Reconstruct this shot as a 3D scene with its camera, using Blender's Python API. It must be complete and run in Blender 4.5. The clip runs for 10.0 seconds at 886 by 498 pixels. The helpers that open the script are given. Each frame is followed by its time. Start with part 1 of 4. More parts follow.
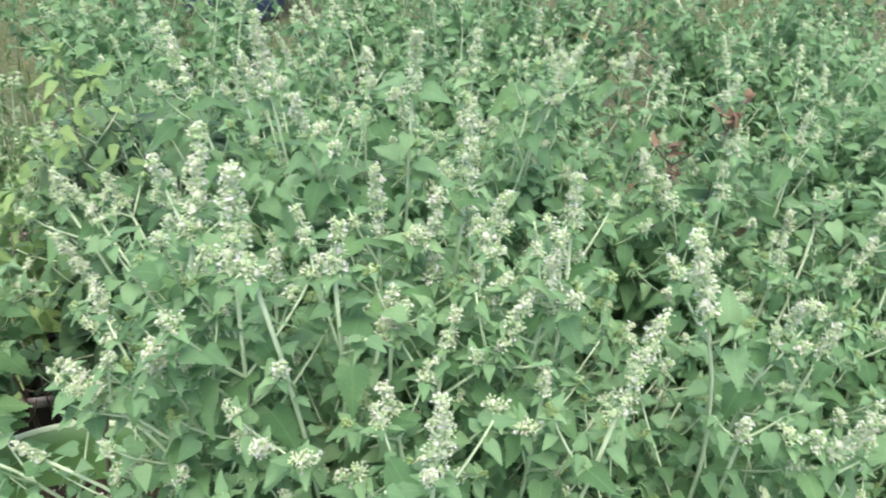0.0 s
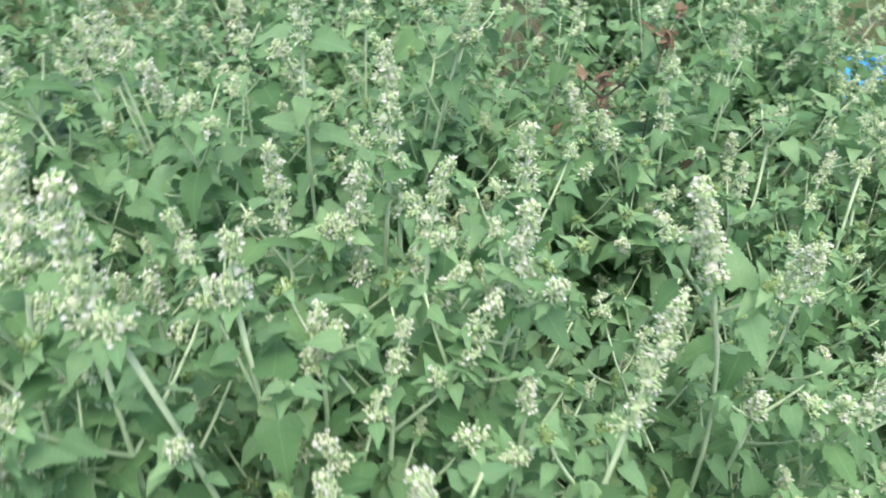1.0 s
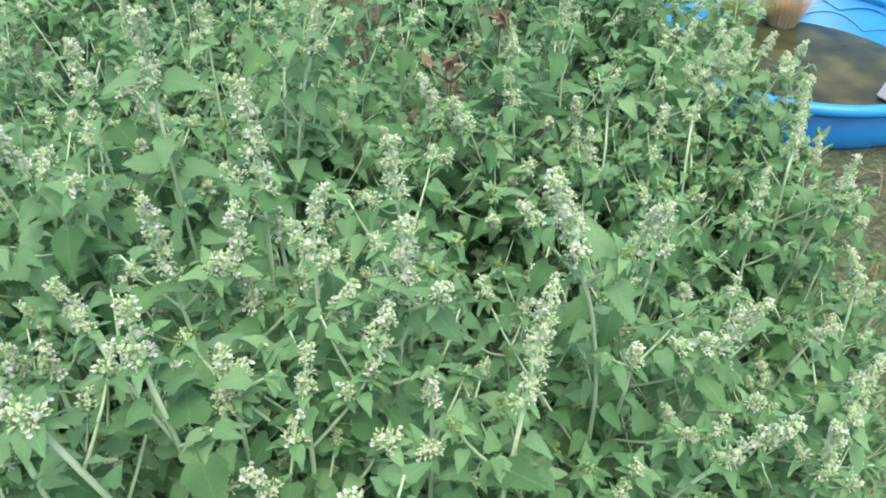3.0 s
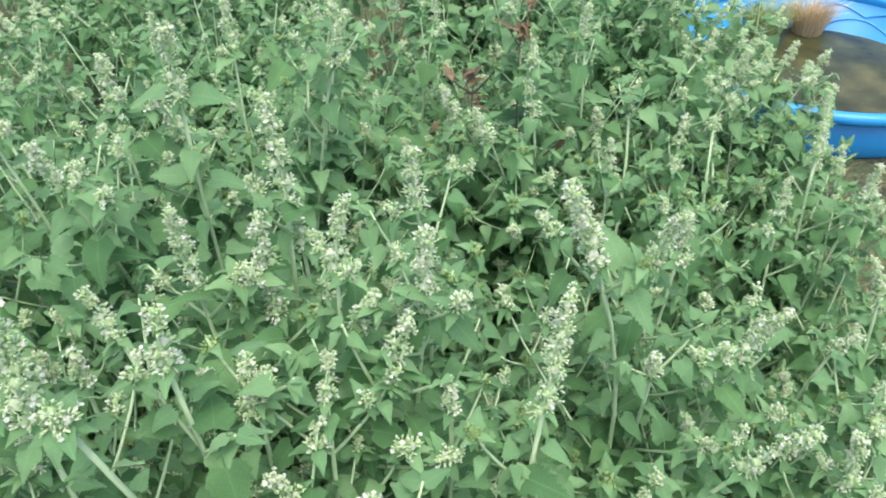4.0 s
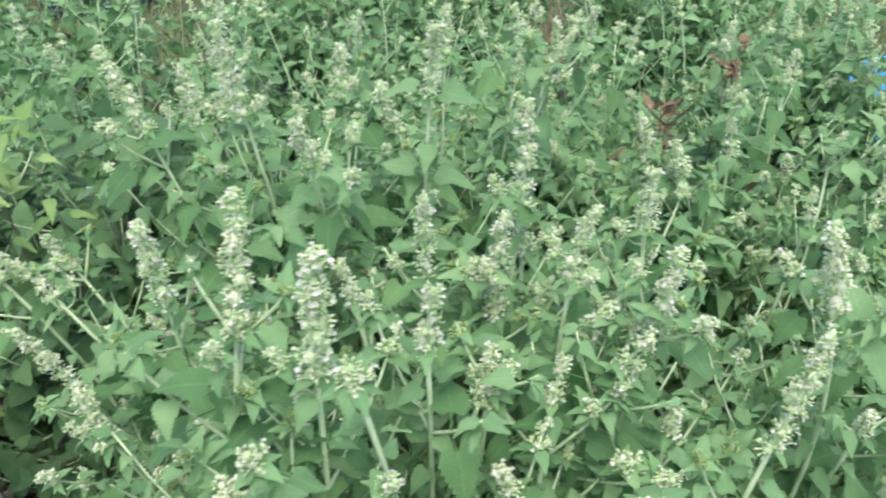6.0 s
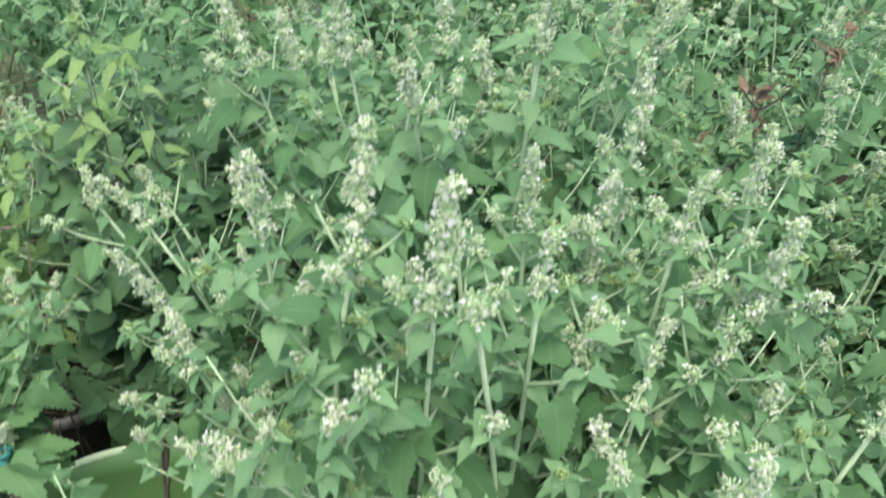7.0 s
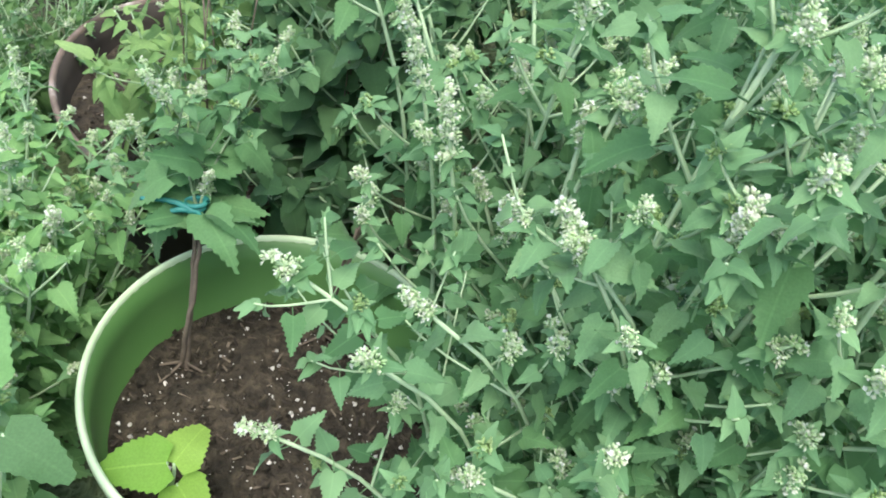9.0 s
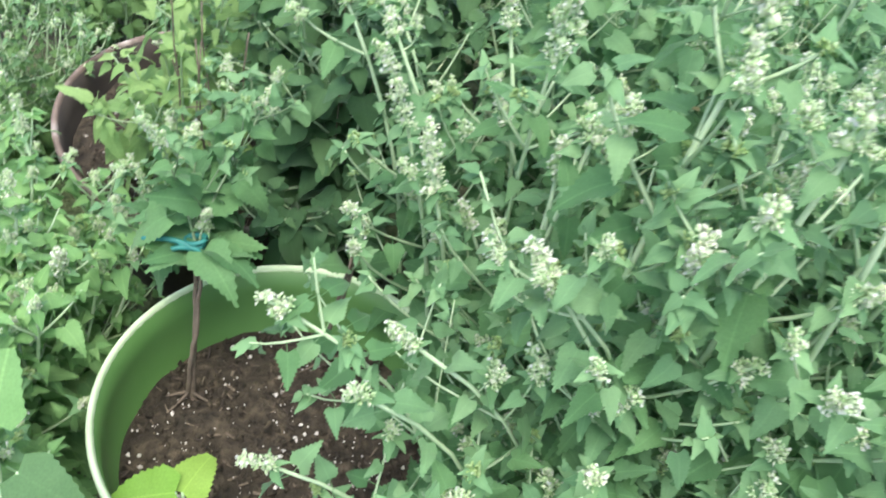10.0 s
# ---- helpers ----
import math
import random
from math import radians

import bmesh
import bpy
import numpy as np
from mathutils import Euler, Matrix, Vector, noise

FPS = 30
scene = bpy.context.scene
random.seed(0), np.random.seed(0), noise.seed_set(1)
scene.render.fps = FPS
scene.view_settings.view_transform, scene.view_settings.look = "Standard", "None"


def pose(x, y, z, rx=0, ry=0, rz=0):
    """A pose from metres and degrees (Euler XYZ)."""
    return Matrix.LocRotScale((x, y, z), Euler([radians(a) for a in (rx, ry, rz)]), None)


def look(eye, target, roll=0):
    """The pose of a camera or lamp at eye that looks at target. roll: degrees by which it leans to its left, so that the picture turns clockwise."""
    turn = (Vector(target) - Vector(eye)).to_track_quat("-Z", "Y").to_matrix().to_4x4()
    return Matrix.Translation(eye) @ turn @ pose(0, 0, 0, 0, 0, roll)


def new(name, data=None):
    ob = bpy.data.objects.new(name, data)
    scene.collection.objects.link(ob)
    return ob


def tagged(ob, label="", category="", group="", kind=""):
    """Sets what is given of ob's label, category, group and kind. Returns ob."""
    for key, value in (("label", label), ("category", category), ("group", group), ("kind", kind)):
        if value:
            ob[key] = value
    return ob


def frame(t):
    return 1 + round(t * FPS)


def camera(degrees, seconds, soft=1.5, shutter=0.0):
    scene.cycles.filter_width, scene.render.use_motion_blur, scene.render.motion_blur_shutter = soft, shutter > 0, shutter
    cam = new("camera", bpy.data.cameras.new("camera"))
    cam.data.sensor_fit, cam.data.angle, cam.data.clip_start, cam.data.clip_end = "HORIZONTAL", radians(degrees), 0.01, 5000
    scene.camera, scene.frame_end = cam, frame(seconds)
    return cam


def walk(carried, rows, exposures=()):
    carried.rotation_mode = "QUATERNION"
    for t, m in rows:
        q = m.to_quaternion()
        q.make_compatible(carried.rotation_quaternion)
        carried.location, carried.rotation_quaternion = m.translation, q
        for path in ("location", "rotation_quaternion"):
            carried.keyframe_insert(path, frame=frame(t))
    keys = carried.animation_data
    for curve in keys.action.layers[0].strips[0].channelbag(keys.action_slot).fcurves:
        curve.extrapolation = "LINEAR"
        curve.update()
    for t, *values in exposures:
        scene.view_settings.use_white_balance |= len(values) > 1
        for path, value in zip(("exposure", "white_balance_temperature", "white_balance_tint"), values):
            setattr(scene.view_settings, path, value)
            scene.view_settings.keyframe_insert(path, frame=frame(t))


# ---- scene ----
cam = camera(57.3, 10.0, soft=1.8, shutter=0.5)
PATH = [
    (0, (0.015, 0.002, 1.442), (0.091, 1.656, 0.32), 5.3),
    (0.5, (0.03, 0.044, 1.429), (0.198, 1.668, 0.275), 4.2),
    (1, (-0.002, 0.176, 1.358), (0.318, 1.742, 0.156), 2.8),
    (1.5, (-0.037, 0.222, 1.372), (0.441, 1.733, 0.151), 2.1),
    (2, (-0.026, 0.199, 1.396), (0.556, 1.665, 0.167), 1.9),
    (2.5, (-0.016, 0.179, 1.403), (0.606, 1.616, 0.157), 1.3),
    (2.7, (-0.011, 0.173, 1.405), (0.606, 1.602, 0.15), 0.7),
    (3.8, (-0.01, 0.158, 1.418), (0.555, 1.624, 0.181), -1.4),
    (4, (-0.01, 0.157, 1.416), (0.54, 1.631, 0.181), -1.4),
    (4.5, (-0.026, 0.17, 1.418), (0.488, 1.668, 0.196), -0.8),
    (5, (-0.056, 0.183, 1.41), (0.411, 1.705, 0.2), -0.1),
    (5.5, (-0.09, 0.178, 1.41), (0.316, 1.727, 0.212), 0.8),
    (5.7, (-0.106, 0.173, 1.414), (0.268, 1.735, 0.223), 1.2),
    (6.8, (-0.189, 0.172, 1.406), (0.059, 1.741, 0.189), 3.5),
    (7, (-0.191, 0.165, 1.388), (0.043, 1.724, 0.157), 4.6),
    (7.5, (-0.217, 0.146, 1.339), (-0.004, 1.667, 0.059), 7.2),
    (8, (-0.29, 0.161, 1.269), (-0.104, 1.629, -0.076), 10.3),
    (8.5, (-0.366, 0.175, 1.24), (-0.204, 1.602, -0.152), 14.1),
    (9, (-0.387, 0.179, 1.228), (-0.262, 1.583, -0.191), 16.8),
    (9.5, (-0.39, 0.174, 1.232), (-0.299, 1.585, -0.182), 16.5),
    (10, (-0.375, 0.171, 1.269), (-0.271, 1.59, -0.136), 14.0),
]
walk(cam, [(t, look(eye, target, roll)) for t, eye, target, roll in PATH], exposures=[(0, 1.31, 6730, 21), (1.5, 1.17, 6730, 15), (2.5, 1.11, 6680, 11), (4, 1.13, 6730, 10), (5.5, 1.18, 6780, 14), (7.5, 1.15, 6640, 14), (9.3, 1.34, 6450, 9), (10, 1.45, 6500, 12)])

# ---- daylight: bright overcast evening ----
world = bpy.data.worlds.new("sky")
scene.world = world
world.use_nodes = True
wn = world.node_tree
sky = wn.nodes.new("ShaderNodeTexSky")
sky.sky_type = "NISHITA"
sky.sun_disc = False
sky.sun_elevation = radians(73)
sky.sun_rotation = radians(190)
sky.dust_density = 3.0
wn.nodes["Background"].inputs[1].default_value = 0.13
wn.links.new(sky.outputs[0], wn.nodes["Background"].inputs[0])
sun = new("sun", bpy.data.lights.new("sun", "SUN"))
sun.data.energy = 1.5
sun.data.angle = radians(48)
sun.data.color = (1.0, 0.96, 0.88)
sun.matrix_world = look((-0.18, -0.22, 3.8), (0, 0.8, 0.5))


# ---- materials ----
def mat(name, rough=0.7):
    """A node material: returns it with its tree and its Principled node."""
    m = bpy.data.materials.new(name)
    m.use_nodes = True
    tree = m.node_tree
    b = tree.nodes["Principled BSDF"]
    b.inputs["Roughness"].default_value = rough
    return m, tree, b


def node(tree, kind, ins=None, **props):
    n = tree.nodes.new(kind)
    for k, v in props.items():
        if k == "operation":
            n.operation = v
        elif k == "blend_type":
            n.blend_type = v
        elif k == "data_type":
            n.data_type = v
        elif k == "feature":
            n.feature = v
    for k, v in (ins or {}).items():
        if hasattr(v, "is_linked"):
            tree.links.new(v, n.inputs[k])
        else:
            n.inputs[k].default_value = v
    return n


def ramp(tree, fac, stops):
    n = tree.nodes.new("ShaderNodeValToRGB")
    while len(n.color_ramp.elements) < len(stops):
        n.color_ramp.elements.new(0.5)
    for e, (p, c) in zip(n.color_ramp.elements, stops):
        e.position, e.color = p, (*c, 1)
    tree.links.new(fac, n.inputs[0])
    return n.outputs[0]


def noise_of(tree, scale, detail=4.0, vec=None):
    n = node(tree, "ShaderNodeTexNoise", {"Scale": scale, "Detail": detail})
    src = vec if vec is not None else tree.nodes.new("ShaderNodeTexCoord").outputs["Object"]
    tree.links.new(src, n.inputs["Vector"])
    return n.outputs["Fac"]


def math_of(tree, op, a, b=0.0):
    return node(tree, "ShaderNodeMath", {0: a, 1: b}, operation=op).outputs[0]


def mixed(tree, fac, a, b, blend="MIX"):
    n = node(tree, "ShaderNodeMixRGB", blend_type=blend)
    for k, v in (("Fac", fac), ("Color1", a), ("Color2", b)):
        if hasattr(v, "is_linked"):
            tree.links.new(v, n.inputs[k])
        else:
            n.inputs[k].default_value = v if k == "Fac" else (*v, 1)
    return n.outputs[0]


def bump(tree, b, height, strength, distance):
    n = node(tree, "ShaderNodeBump", {"Strength": strength, "Distance": distance, "Height": height})
    tree.links.new(n.outputs[0], b.inputs["Normal"])


def vary(tree):
    """A random number, another for every piece, joined or not."""
    a = tree.nodes.new("ShaderNodeObjectInfo").outputs["Random"]
    b = tree.nodes.new("ShaderNodeNewGeometry").outputs["Random Per Island"]
    return math_of(tree, "FRACT", math_of(tree, "ADD", a, b))


def leaf_material(name, dark, mid, light, thin=0.32, veins=1.0, fuzz=0.14):
    m, tree, b = mat(name, 0.62)
    r = vary(tree)
    col = ramp(tree, r, [(0.0, dark), (0.5, mid), (1.0, light)])
    uv = tree.nodes.new("ShaderNodeTexCoord").outputs["UV"]
    sep = node(tree, "ShaderNodeSeparateXYZ", {0: uv})
    side = math_of(tree, "ABSOLUTE", math_of(tree, "SUBTRACT", sep.outputs[0], 0.5))
    vein = math_of(tree, "SINE", math_of(tree, "MULTIPLY", math_of(tree, "SUBTRACT", sep.outputs[1], math_of(tree, "MULTIPLY", side, 0.9)), 44.0))
    rib = math_of(tree, "LESS_THAN", side, 0.018)
    fine = noise_of(tree, 160.0)
    blot = noise_of(tree, 28.0)
    col = mixed(tree, math_of(tree, "MULTIPLY", rib, 0.22 * veins), col, tuple(min(1, c * 1.7) for c in light))
    col = mixed(tree, 0.35, col, ramp(tree, blot, [(0.3, (0.55, 0.55, 0.55)), (0.7, (1.25, 1.25, 1.2))]), "MULTIPLY")
    tree.links.new(col, b.inputs["Base Color"])
    b.inputs["Sheen Weight"].default_value = fuzz
    b.inputs["Sheen Roughness"].default_value = 0.5
    b.inputs["Specular IOR Level"].default_value = 0.22
    h = math_of(tree, "ADD", math_of(tree, "MULTIPLY", vein, 0.22 * veins), math_of(tree, "MULTIPLY", fine, 0.8))
    bump(tree, b, h, 0.35, 0.0007)
    tr = node(tree, "ShaderNodeBsdfTranslucent", {"Color": mixed(tree, 0.5, col, tuple(min(1, c * 1.6) for c in light))})
    mix = node(tree, "ShaderNodeMixShader", {0: thin, 1: b.outputs[0], 2: tr.outputs[0]})
    tree.links.new(mix.outputs[0], tree.nodes["Material Output"].inputs[0])
    return m


def plain_material(name, stops, scale, rough=0.7, relief=0.3, depth=0.002, rnd=0.0):
    m, tree, b = mat(name, rough)
    f = noise_of(tree, scale, 6.0)
    big = noise_of(tree, scale * 0.17, 3.0)
    fac = math_of(tree, "ADD", math_of(tree, "MULTIPLY", f, 0.65), math_of(tree, "MULTIPLY", big, 0.35))
    if rnd:
        fac = math_of(tree, "ADD", fac, math_of(tree, "MULTIPLY", math_of(tree, "SUBTRACT", vary(tree), 0.5), rnd))
    tree.links.new(ramp(tree, fac, stops), b.inputs["Base Color"])
    bump(tree, b, f, relief, depth)
    return m


# Darker than the young tone, so lower leaves carry some shade in their colour.
LEAF = leaf_material("catnip_leaf", (0.074, 0.182, 0.074), (0.103, 0.238, 0.098), (0.143, 0.298, 0.120))
LEAF_FRESH = leaf_material("fresh_leaf", (0.14, 0.31, 0.11), (0.19, 0.38, 0.14), (0.25, 0.45, 0.17), 0.3)
LEAF_DARK = leaf_material("shrub_leaf", (0.075, 0.165, 0.06), (0.11, 0.22, 0.075), (0.16, 0.29, 0.10))
LEAF_YELLOW = leaf_material("yellow_leaf", (0.17, 0.36, 0.055), (0.23, 0.43, 0.07), (0.31, 0.50, 0.10), 0.35, 1.0, 0.1)
LEAF_LIME = leaf_material("lime_leaf", (0.16, 0.30, 0.10), (0.21, 0.36, 0.125), (0.28, 0.43, 0.16), 0.32, 0.6)
# Paler for young growth, and for the brighter light on upper leaves.
LEAF_YOUNG_LIT = leaf_material("young_lit_leaf", (0.12, 0.26, 0.12), (0.162, 0.32, 0.15), (0.21, 0.375, 0.18), 0.28, 0.6)
LEAF_OLD = leaf_material("yellowing_leaf", (0.18, 0.24, 0.09), (0.24, 0.28, 0.11), (0.26, 0.25, 0.12), 0.25, 0.8)
LEAF_DULL = leaf_material("dull_leaf", (0.052, 0.130, 0.052), (0.074, 0.170, 0.068), (0.10, 0.205, 0.082), 0.18, 0.5, 0.2)
LEAF_DEAD = leaf_material("dead_leaf", (0.13, 0.088, 0.05), (0.19, 0.135, 0.08), (0.26, 0.19, 0.12), 0.2)
STEM = plain_material("green_stem", [(0.3, (0.37, 0.53, 0.30)), (0.7, (0.52, 0.67, 0.43))], 60, 0.6, 0.3, 0.001)
STEM_DULL = plain_material("dull_green_stem", [(0.3, (0.15, 0.23, 0.12)), (0.7, (0.25, 0.35, 0.20))], 60, 0.6, 0.3, 0.001)
WOOD = plain_material("woody_stem", [(0.3, (0.085, 0.068, 0.050)), (0.7, (0.20, 0.16, 0.12))], 70, 0.8, 0.6, 0.002)
CALYX = plain_material("calyx", [(0.10, (0.60, 0.80, 0.46)), (0.4, (0.76, 0.91, 0.60)), (0.65, (0.87, 0.95, 0.74)), (0.90, (0.93, 0.95, 0.83)), (1.0, (0.90, 0.88, 0.77))], 90, 0.75, 0.1, 0.001, 0.9)
BUD = plain_material("green_bud", [(0.2, (0.40, 0.58, 0.24)), (0.5, (0.50, 0.68, 0.32)), (0.8, (0.62, 0.76, 0.44))], 90, 0.75, 0.1, 0.001, 0.4)
PETAL = plain_material("petal", [(0.2, (0.87, 0.87, 0.86)), (0.5, (0.91, 0.93, 0.87)), (0.8, (0.83, 0.85, 0.72))], 120, 0.7, 0.1, 0.0005, 0.6)
for soft_mat in (CALYX, BUD, PETAL):
    soft_tree = soft_mat.node_tree
    soft_base = soft_tree.nodes["Principled BSDF"]
    soft_base.inputs["Specular IOR Level"].default_value = 0.15
    glow_through = node(soft_tree, "ShaderNodeBsdfTranslucent", {"Color": soft_base.inputs["Base Color"].links[0].from_socket})
    soft_mix = node(soft_tree, "ShaderNodeMixShader", {0: 0.5, 1: soft_base.outputs[0], 2: glow_through.outputs[0]})
    soft_tree.links.new(soft_mix.outputs[0], soft_tree.nodes["Material Output"].inputs[0])
SOIL = plain_material("potting_soil", [(0.3, (0.013, 0.011, 0.007)), (0.52, (0.046, 0.037, 0.024)), (0.74, (0.12, 0.098, 0.066))], 70, 0.95, 1.0, 0.02)
PERLITE = plain_material("perlite", [(0.3, (0.42, 0.40, 0.35)), (0.7, (0.72, 0.70, 0.66))], 200, 0.8, 0.3, 0.001)
BARK = plain_material("bark_chip", [(0.3, (0.035, 0.027, 0.02)), (0.6, (0.09, 0.07, 0.05)), (0.8, (0.20, 0.165, 0.12))], 90, 0.85, 0.5, 0.002, 0.5)
POT_GREEN = plain_material("green_plastic", [(0.3, (0.078, 0.19, 0.052)), (0.7, (0.108, 0.235, 0.07))], 9, 0.42, 0.08, 0.001)
POT_RIM = plain_material("worn_pale_rim", [(0.3, (0.42, 0.58, 0.33)), (0.7, (0.60, 0.74, 0.50))], 30, 0.5, 0.15, 0.001)
POT_INNER = plain_material("stained_brown_plastic", [(0.3, (0.034, 0.029, 0.024)), (0.7, (0.075, 0.062, 0.05))], 14, 0.75, 0.3, 0.001)
POT_BROWN = plain_material("weathered_brown_plastic", [(0.3, (0.10, 0.075, 0.058)), (0.5, (0.20, 0.155, 0.125)), (0.64, (0.46, 0.42, 0.38))], 26, 0.8, 0.5, 0.002)
BLUE = plain_material("blue_plastic", [(0.3, (0.016, 0.27, 0.70)), (0.7, (0.03, 0.36, 0.80))], 6, 0.38, 0.05, 0.002)
BLUE_PALE = plain_material("pale_blue_plastic", [(0.3, (0.05, 0.34, 0.82)), (0.7, (0.10, 0.42, 0.88))], 12, 0.4, 0.05, 0.002)
BLUE_DARK = plain_material("navy_plastic", [(0.3, (0.03, 0.05, 0.12)), (0.7, (0.06, 0.09, 0.20))], 8, 0.5, 0.05, 0.002)
WHITE = plain_material("white_plastic", [(0.3, (0.70, 0.71, 0.73)), (0.7, (0.82, 0.82, 0.82))], 15, 0.5, 0.05, 0.001)
TEAL = plain_material("teal_tie", [(0.3, (0.01, 0.13, 0.12)), (0.7, (0.03, 0.23, 0.19))], 60, 0.6, 0.3, 0.001)
STRAW = plain_material("dry_grass", [(0.3, (0.20, 0.15, 0.08)), (0.7, (0.40, 0.31, 0.19))], 30, 0.85, 0.2, 0.001, 0.6)
GRASS = plain_material("green_grass", [(0.3, (0.08, 0.14, 0.04)), (0.7, (0.19, 0.26, 0.09))], 30, 0.75, 0.2, 0.001, 0.6)
TUFT_GREEN = plain_material("pale_grass", [(0.3, (0.25, 0.34, 0.11)), (0.7, (0.44, 0.51, 0.21))], 30, 0.8, 0.2, 0.001, 0.5)
TUFT_ORANGE = plain_material("tan_grass", [(0.3, (0.55, 0.42, 0.25)), (0.7, (0.74, 0.60, 0.38))], 30, 0.8, 0.2, 0.001, 0.5)


def ground_material():
    m, tree, b = mat("mulched_earth", 0.95)
    fine, mid, big = noise_of(tree, 55.0, 8.0), noise_of(tree, 9.0, 5.0), noise_of(tree, 0.7, 3.0)
    earth = ramp(tree, fine, [(0.3, (0.034, 0.033, 0.026)), (0.55, (0.082, 0.079, 0.060)), (0.75, (0.19, 0.182, 0.136))])
    lawn = ramp(tree, fine, [(0.3, (0.045, 0.075, 0.028)), (0.7, (0.14, 0.18, 0.08))])
    col = mixed(tree, ramp(tree, math_of(tree, "ADD", math_of(tree, "MULTIPLY", mid, 0.4), math_of(tree, "MULTIPLY", big, 0.6)), [(0.36, (0, 0, 0)), (0.52, (1, 1, 1))]), earth, lawn)
    tree.links.new(col, b.inputs["Base Color"])
    bump(tree, b, math_of(tree, "ADD", fine, mid), 0.9, 0.03)
    return m


def water_material():
    m, tree, b = mat("murky_water", 0.22)
    f = noise_of(tree, 7.0, 5.0)
    tree.links.new(ramp(tree, f, [(0.3, (0.028, 0.032, 0.014)), (0.55, (0.070, 0.074, 0.032)), (0.75, (0.13, 0.125, 0.05))]), b.inputs["Base Color"])
    b.inputs["Specular IOR Level"].default_value = 0.2
    bump(tree, b, noise_of(tree, 18.0), 0.15, 0.01)
    return m


GROUND, WATER = ground_material(), water_material()

# ---- mesh helpers ----
def mesh_of(name, verts, faces, mats, index=None, uv=None, smooth=True):
    me = bpy.data.meshes.new(name)
    me.from_pydata([tuple(v) for v in verts], [], faces)
    for m in mats:
        me.materials.append(m)
    if index is not None:
        me.polygons.foreach_set("material_index", np.asarray(index, dtype=np.int32))
    if uv is not None:
        loops = np.empty(len(me.loops), dtype=np.int32)
        me.loops.foreach_get("vertex_index", loops)
        me.uv_layers.new(name="UVMap").data.foreach_set("uv", np.asarray(uv, dtype=np.float32)[loops].ravel())
    me.polygons.foreach_set("use_smooth", np.full(len(me.polygons), smooth))
    me.update()
    return me


def link(name, me, parent=None, label="", m=None):
    ob = new(name, me)
    if parent is not None:
        ob.parent = parent
    if label:
        ob["label"] = label
    if m is not None:
        ob.matrix_basis = m
    return ob


def part(name, bm, material, parent, label="", smooth=True):
    """One bmesh as one mesh object under a thing or a part."""
    me = bpy.data.meshes.new(name)
    bm.to_mesh(me)
    bm.free()
    me.materials.append(material)
    me.polygons.foreach_set("use_smooth", np.full(len(me.polygons), smooth))
    return link(name, me, parent, label)


def thing(name, at, label, category, group="", kind=""):
    ob = new(name)
    ob.location = at
    ob.empty_display_size = 0.1
    return tagged(ob, label, category, group, kind)


def unit(v):
    v = np.asarray(v, dtype=float)
    return v / (np.linalg.norm(v) + 1e-9)


def axes(forward, up):
    """Columns: side, forward, normal."""
    y = unit(forward)
    x = np.cross(y, up)
    if np.linalg.norm(x) < 1e-4:
        x = np.cross(y, (1, 0, 0))
    x = unit(x)
    return np.stack([x, y, np.cross(x, y)], 1)


def to_matrix(p, r, s):
    m = Matrix.Identity(4)
    for i in range(3):
        for j in range(3):
            m[i][j] = r[i, j] * s
        m[i][3] = p[i]
    return m


class Soup:
    """Vertices and faces gathered into one mesh."""

    def __init__(self):
        self.v, self.f, self.mi, self.uv, self.n = [], [], [], [], 0

    def add(self, verts, faces, mi=0, uv=None):
        verts = np.asarray(verts, dtype=float)
        self.v.append(verts)
        self.f += [tuple(i + self.n for i in f) for f in faces]
        self.mi += [mi] * len(faces)
        self.uv.append(np.zeros((len(verts), 2)) if uv is None else uv)
        self.n += len(verts)

    def tube(self, pts, radii, sides=5, mi=0):
        pts = np.asarray(pts, dtype=float)
        n = len(pts)
        tang = np.gradient(pts, axis=0)
        rows = []
        ref = np.array((0.3, 0.2, 1.0)) if abs(unit(tang[0])[2]) < 0.8 else np.array((1.0, 0.3, 0.1))
        a = np.arange(sides) * 2 * math.pi / sides
        for p, t, r in zip(pts, tang, radii):
            t = unit(t)
            u = unit(np.cross(t, ref))
            w = np.cross(t, u)
            rows.append(p + r * (np.cos(a)[:, None] * u + np.sin(a)[:, None] * w))
        faces = []
        for i in range(n - 1):
            for k in range(sides):
                j = (k + 1) % sides
                faces.append((i * sides + k, i * sides + j, (i + 1) * sides + j, (i + 1) * sides + k))
        faces.append(tuple(range((n - 1) * sides, n * sides)))
        self.add(np.concatenate(rows), faces, mi)

    def mesh(self, name, mats, smooth=True):
        return mesh_of(name, np.concatenate(self.v), self.f, mats, self.mi, np.concatenate(self.uv), smooth)


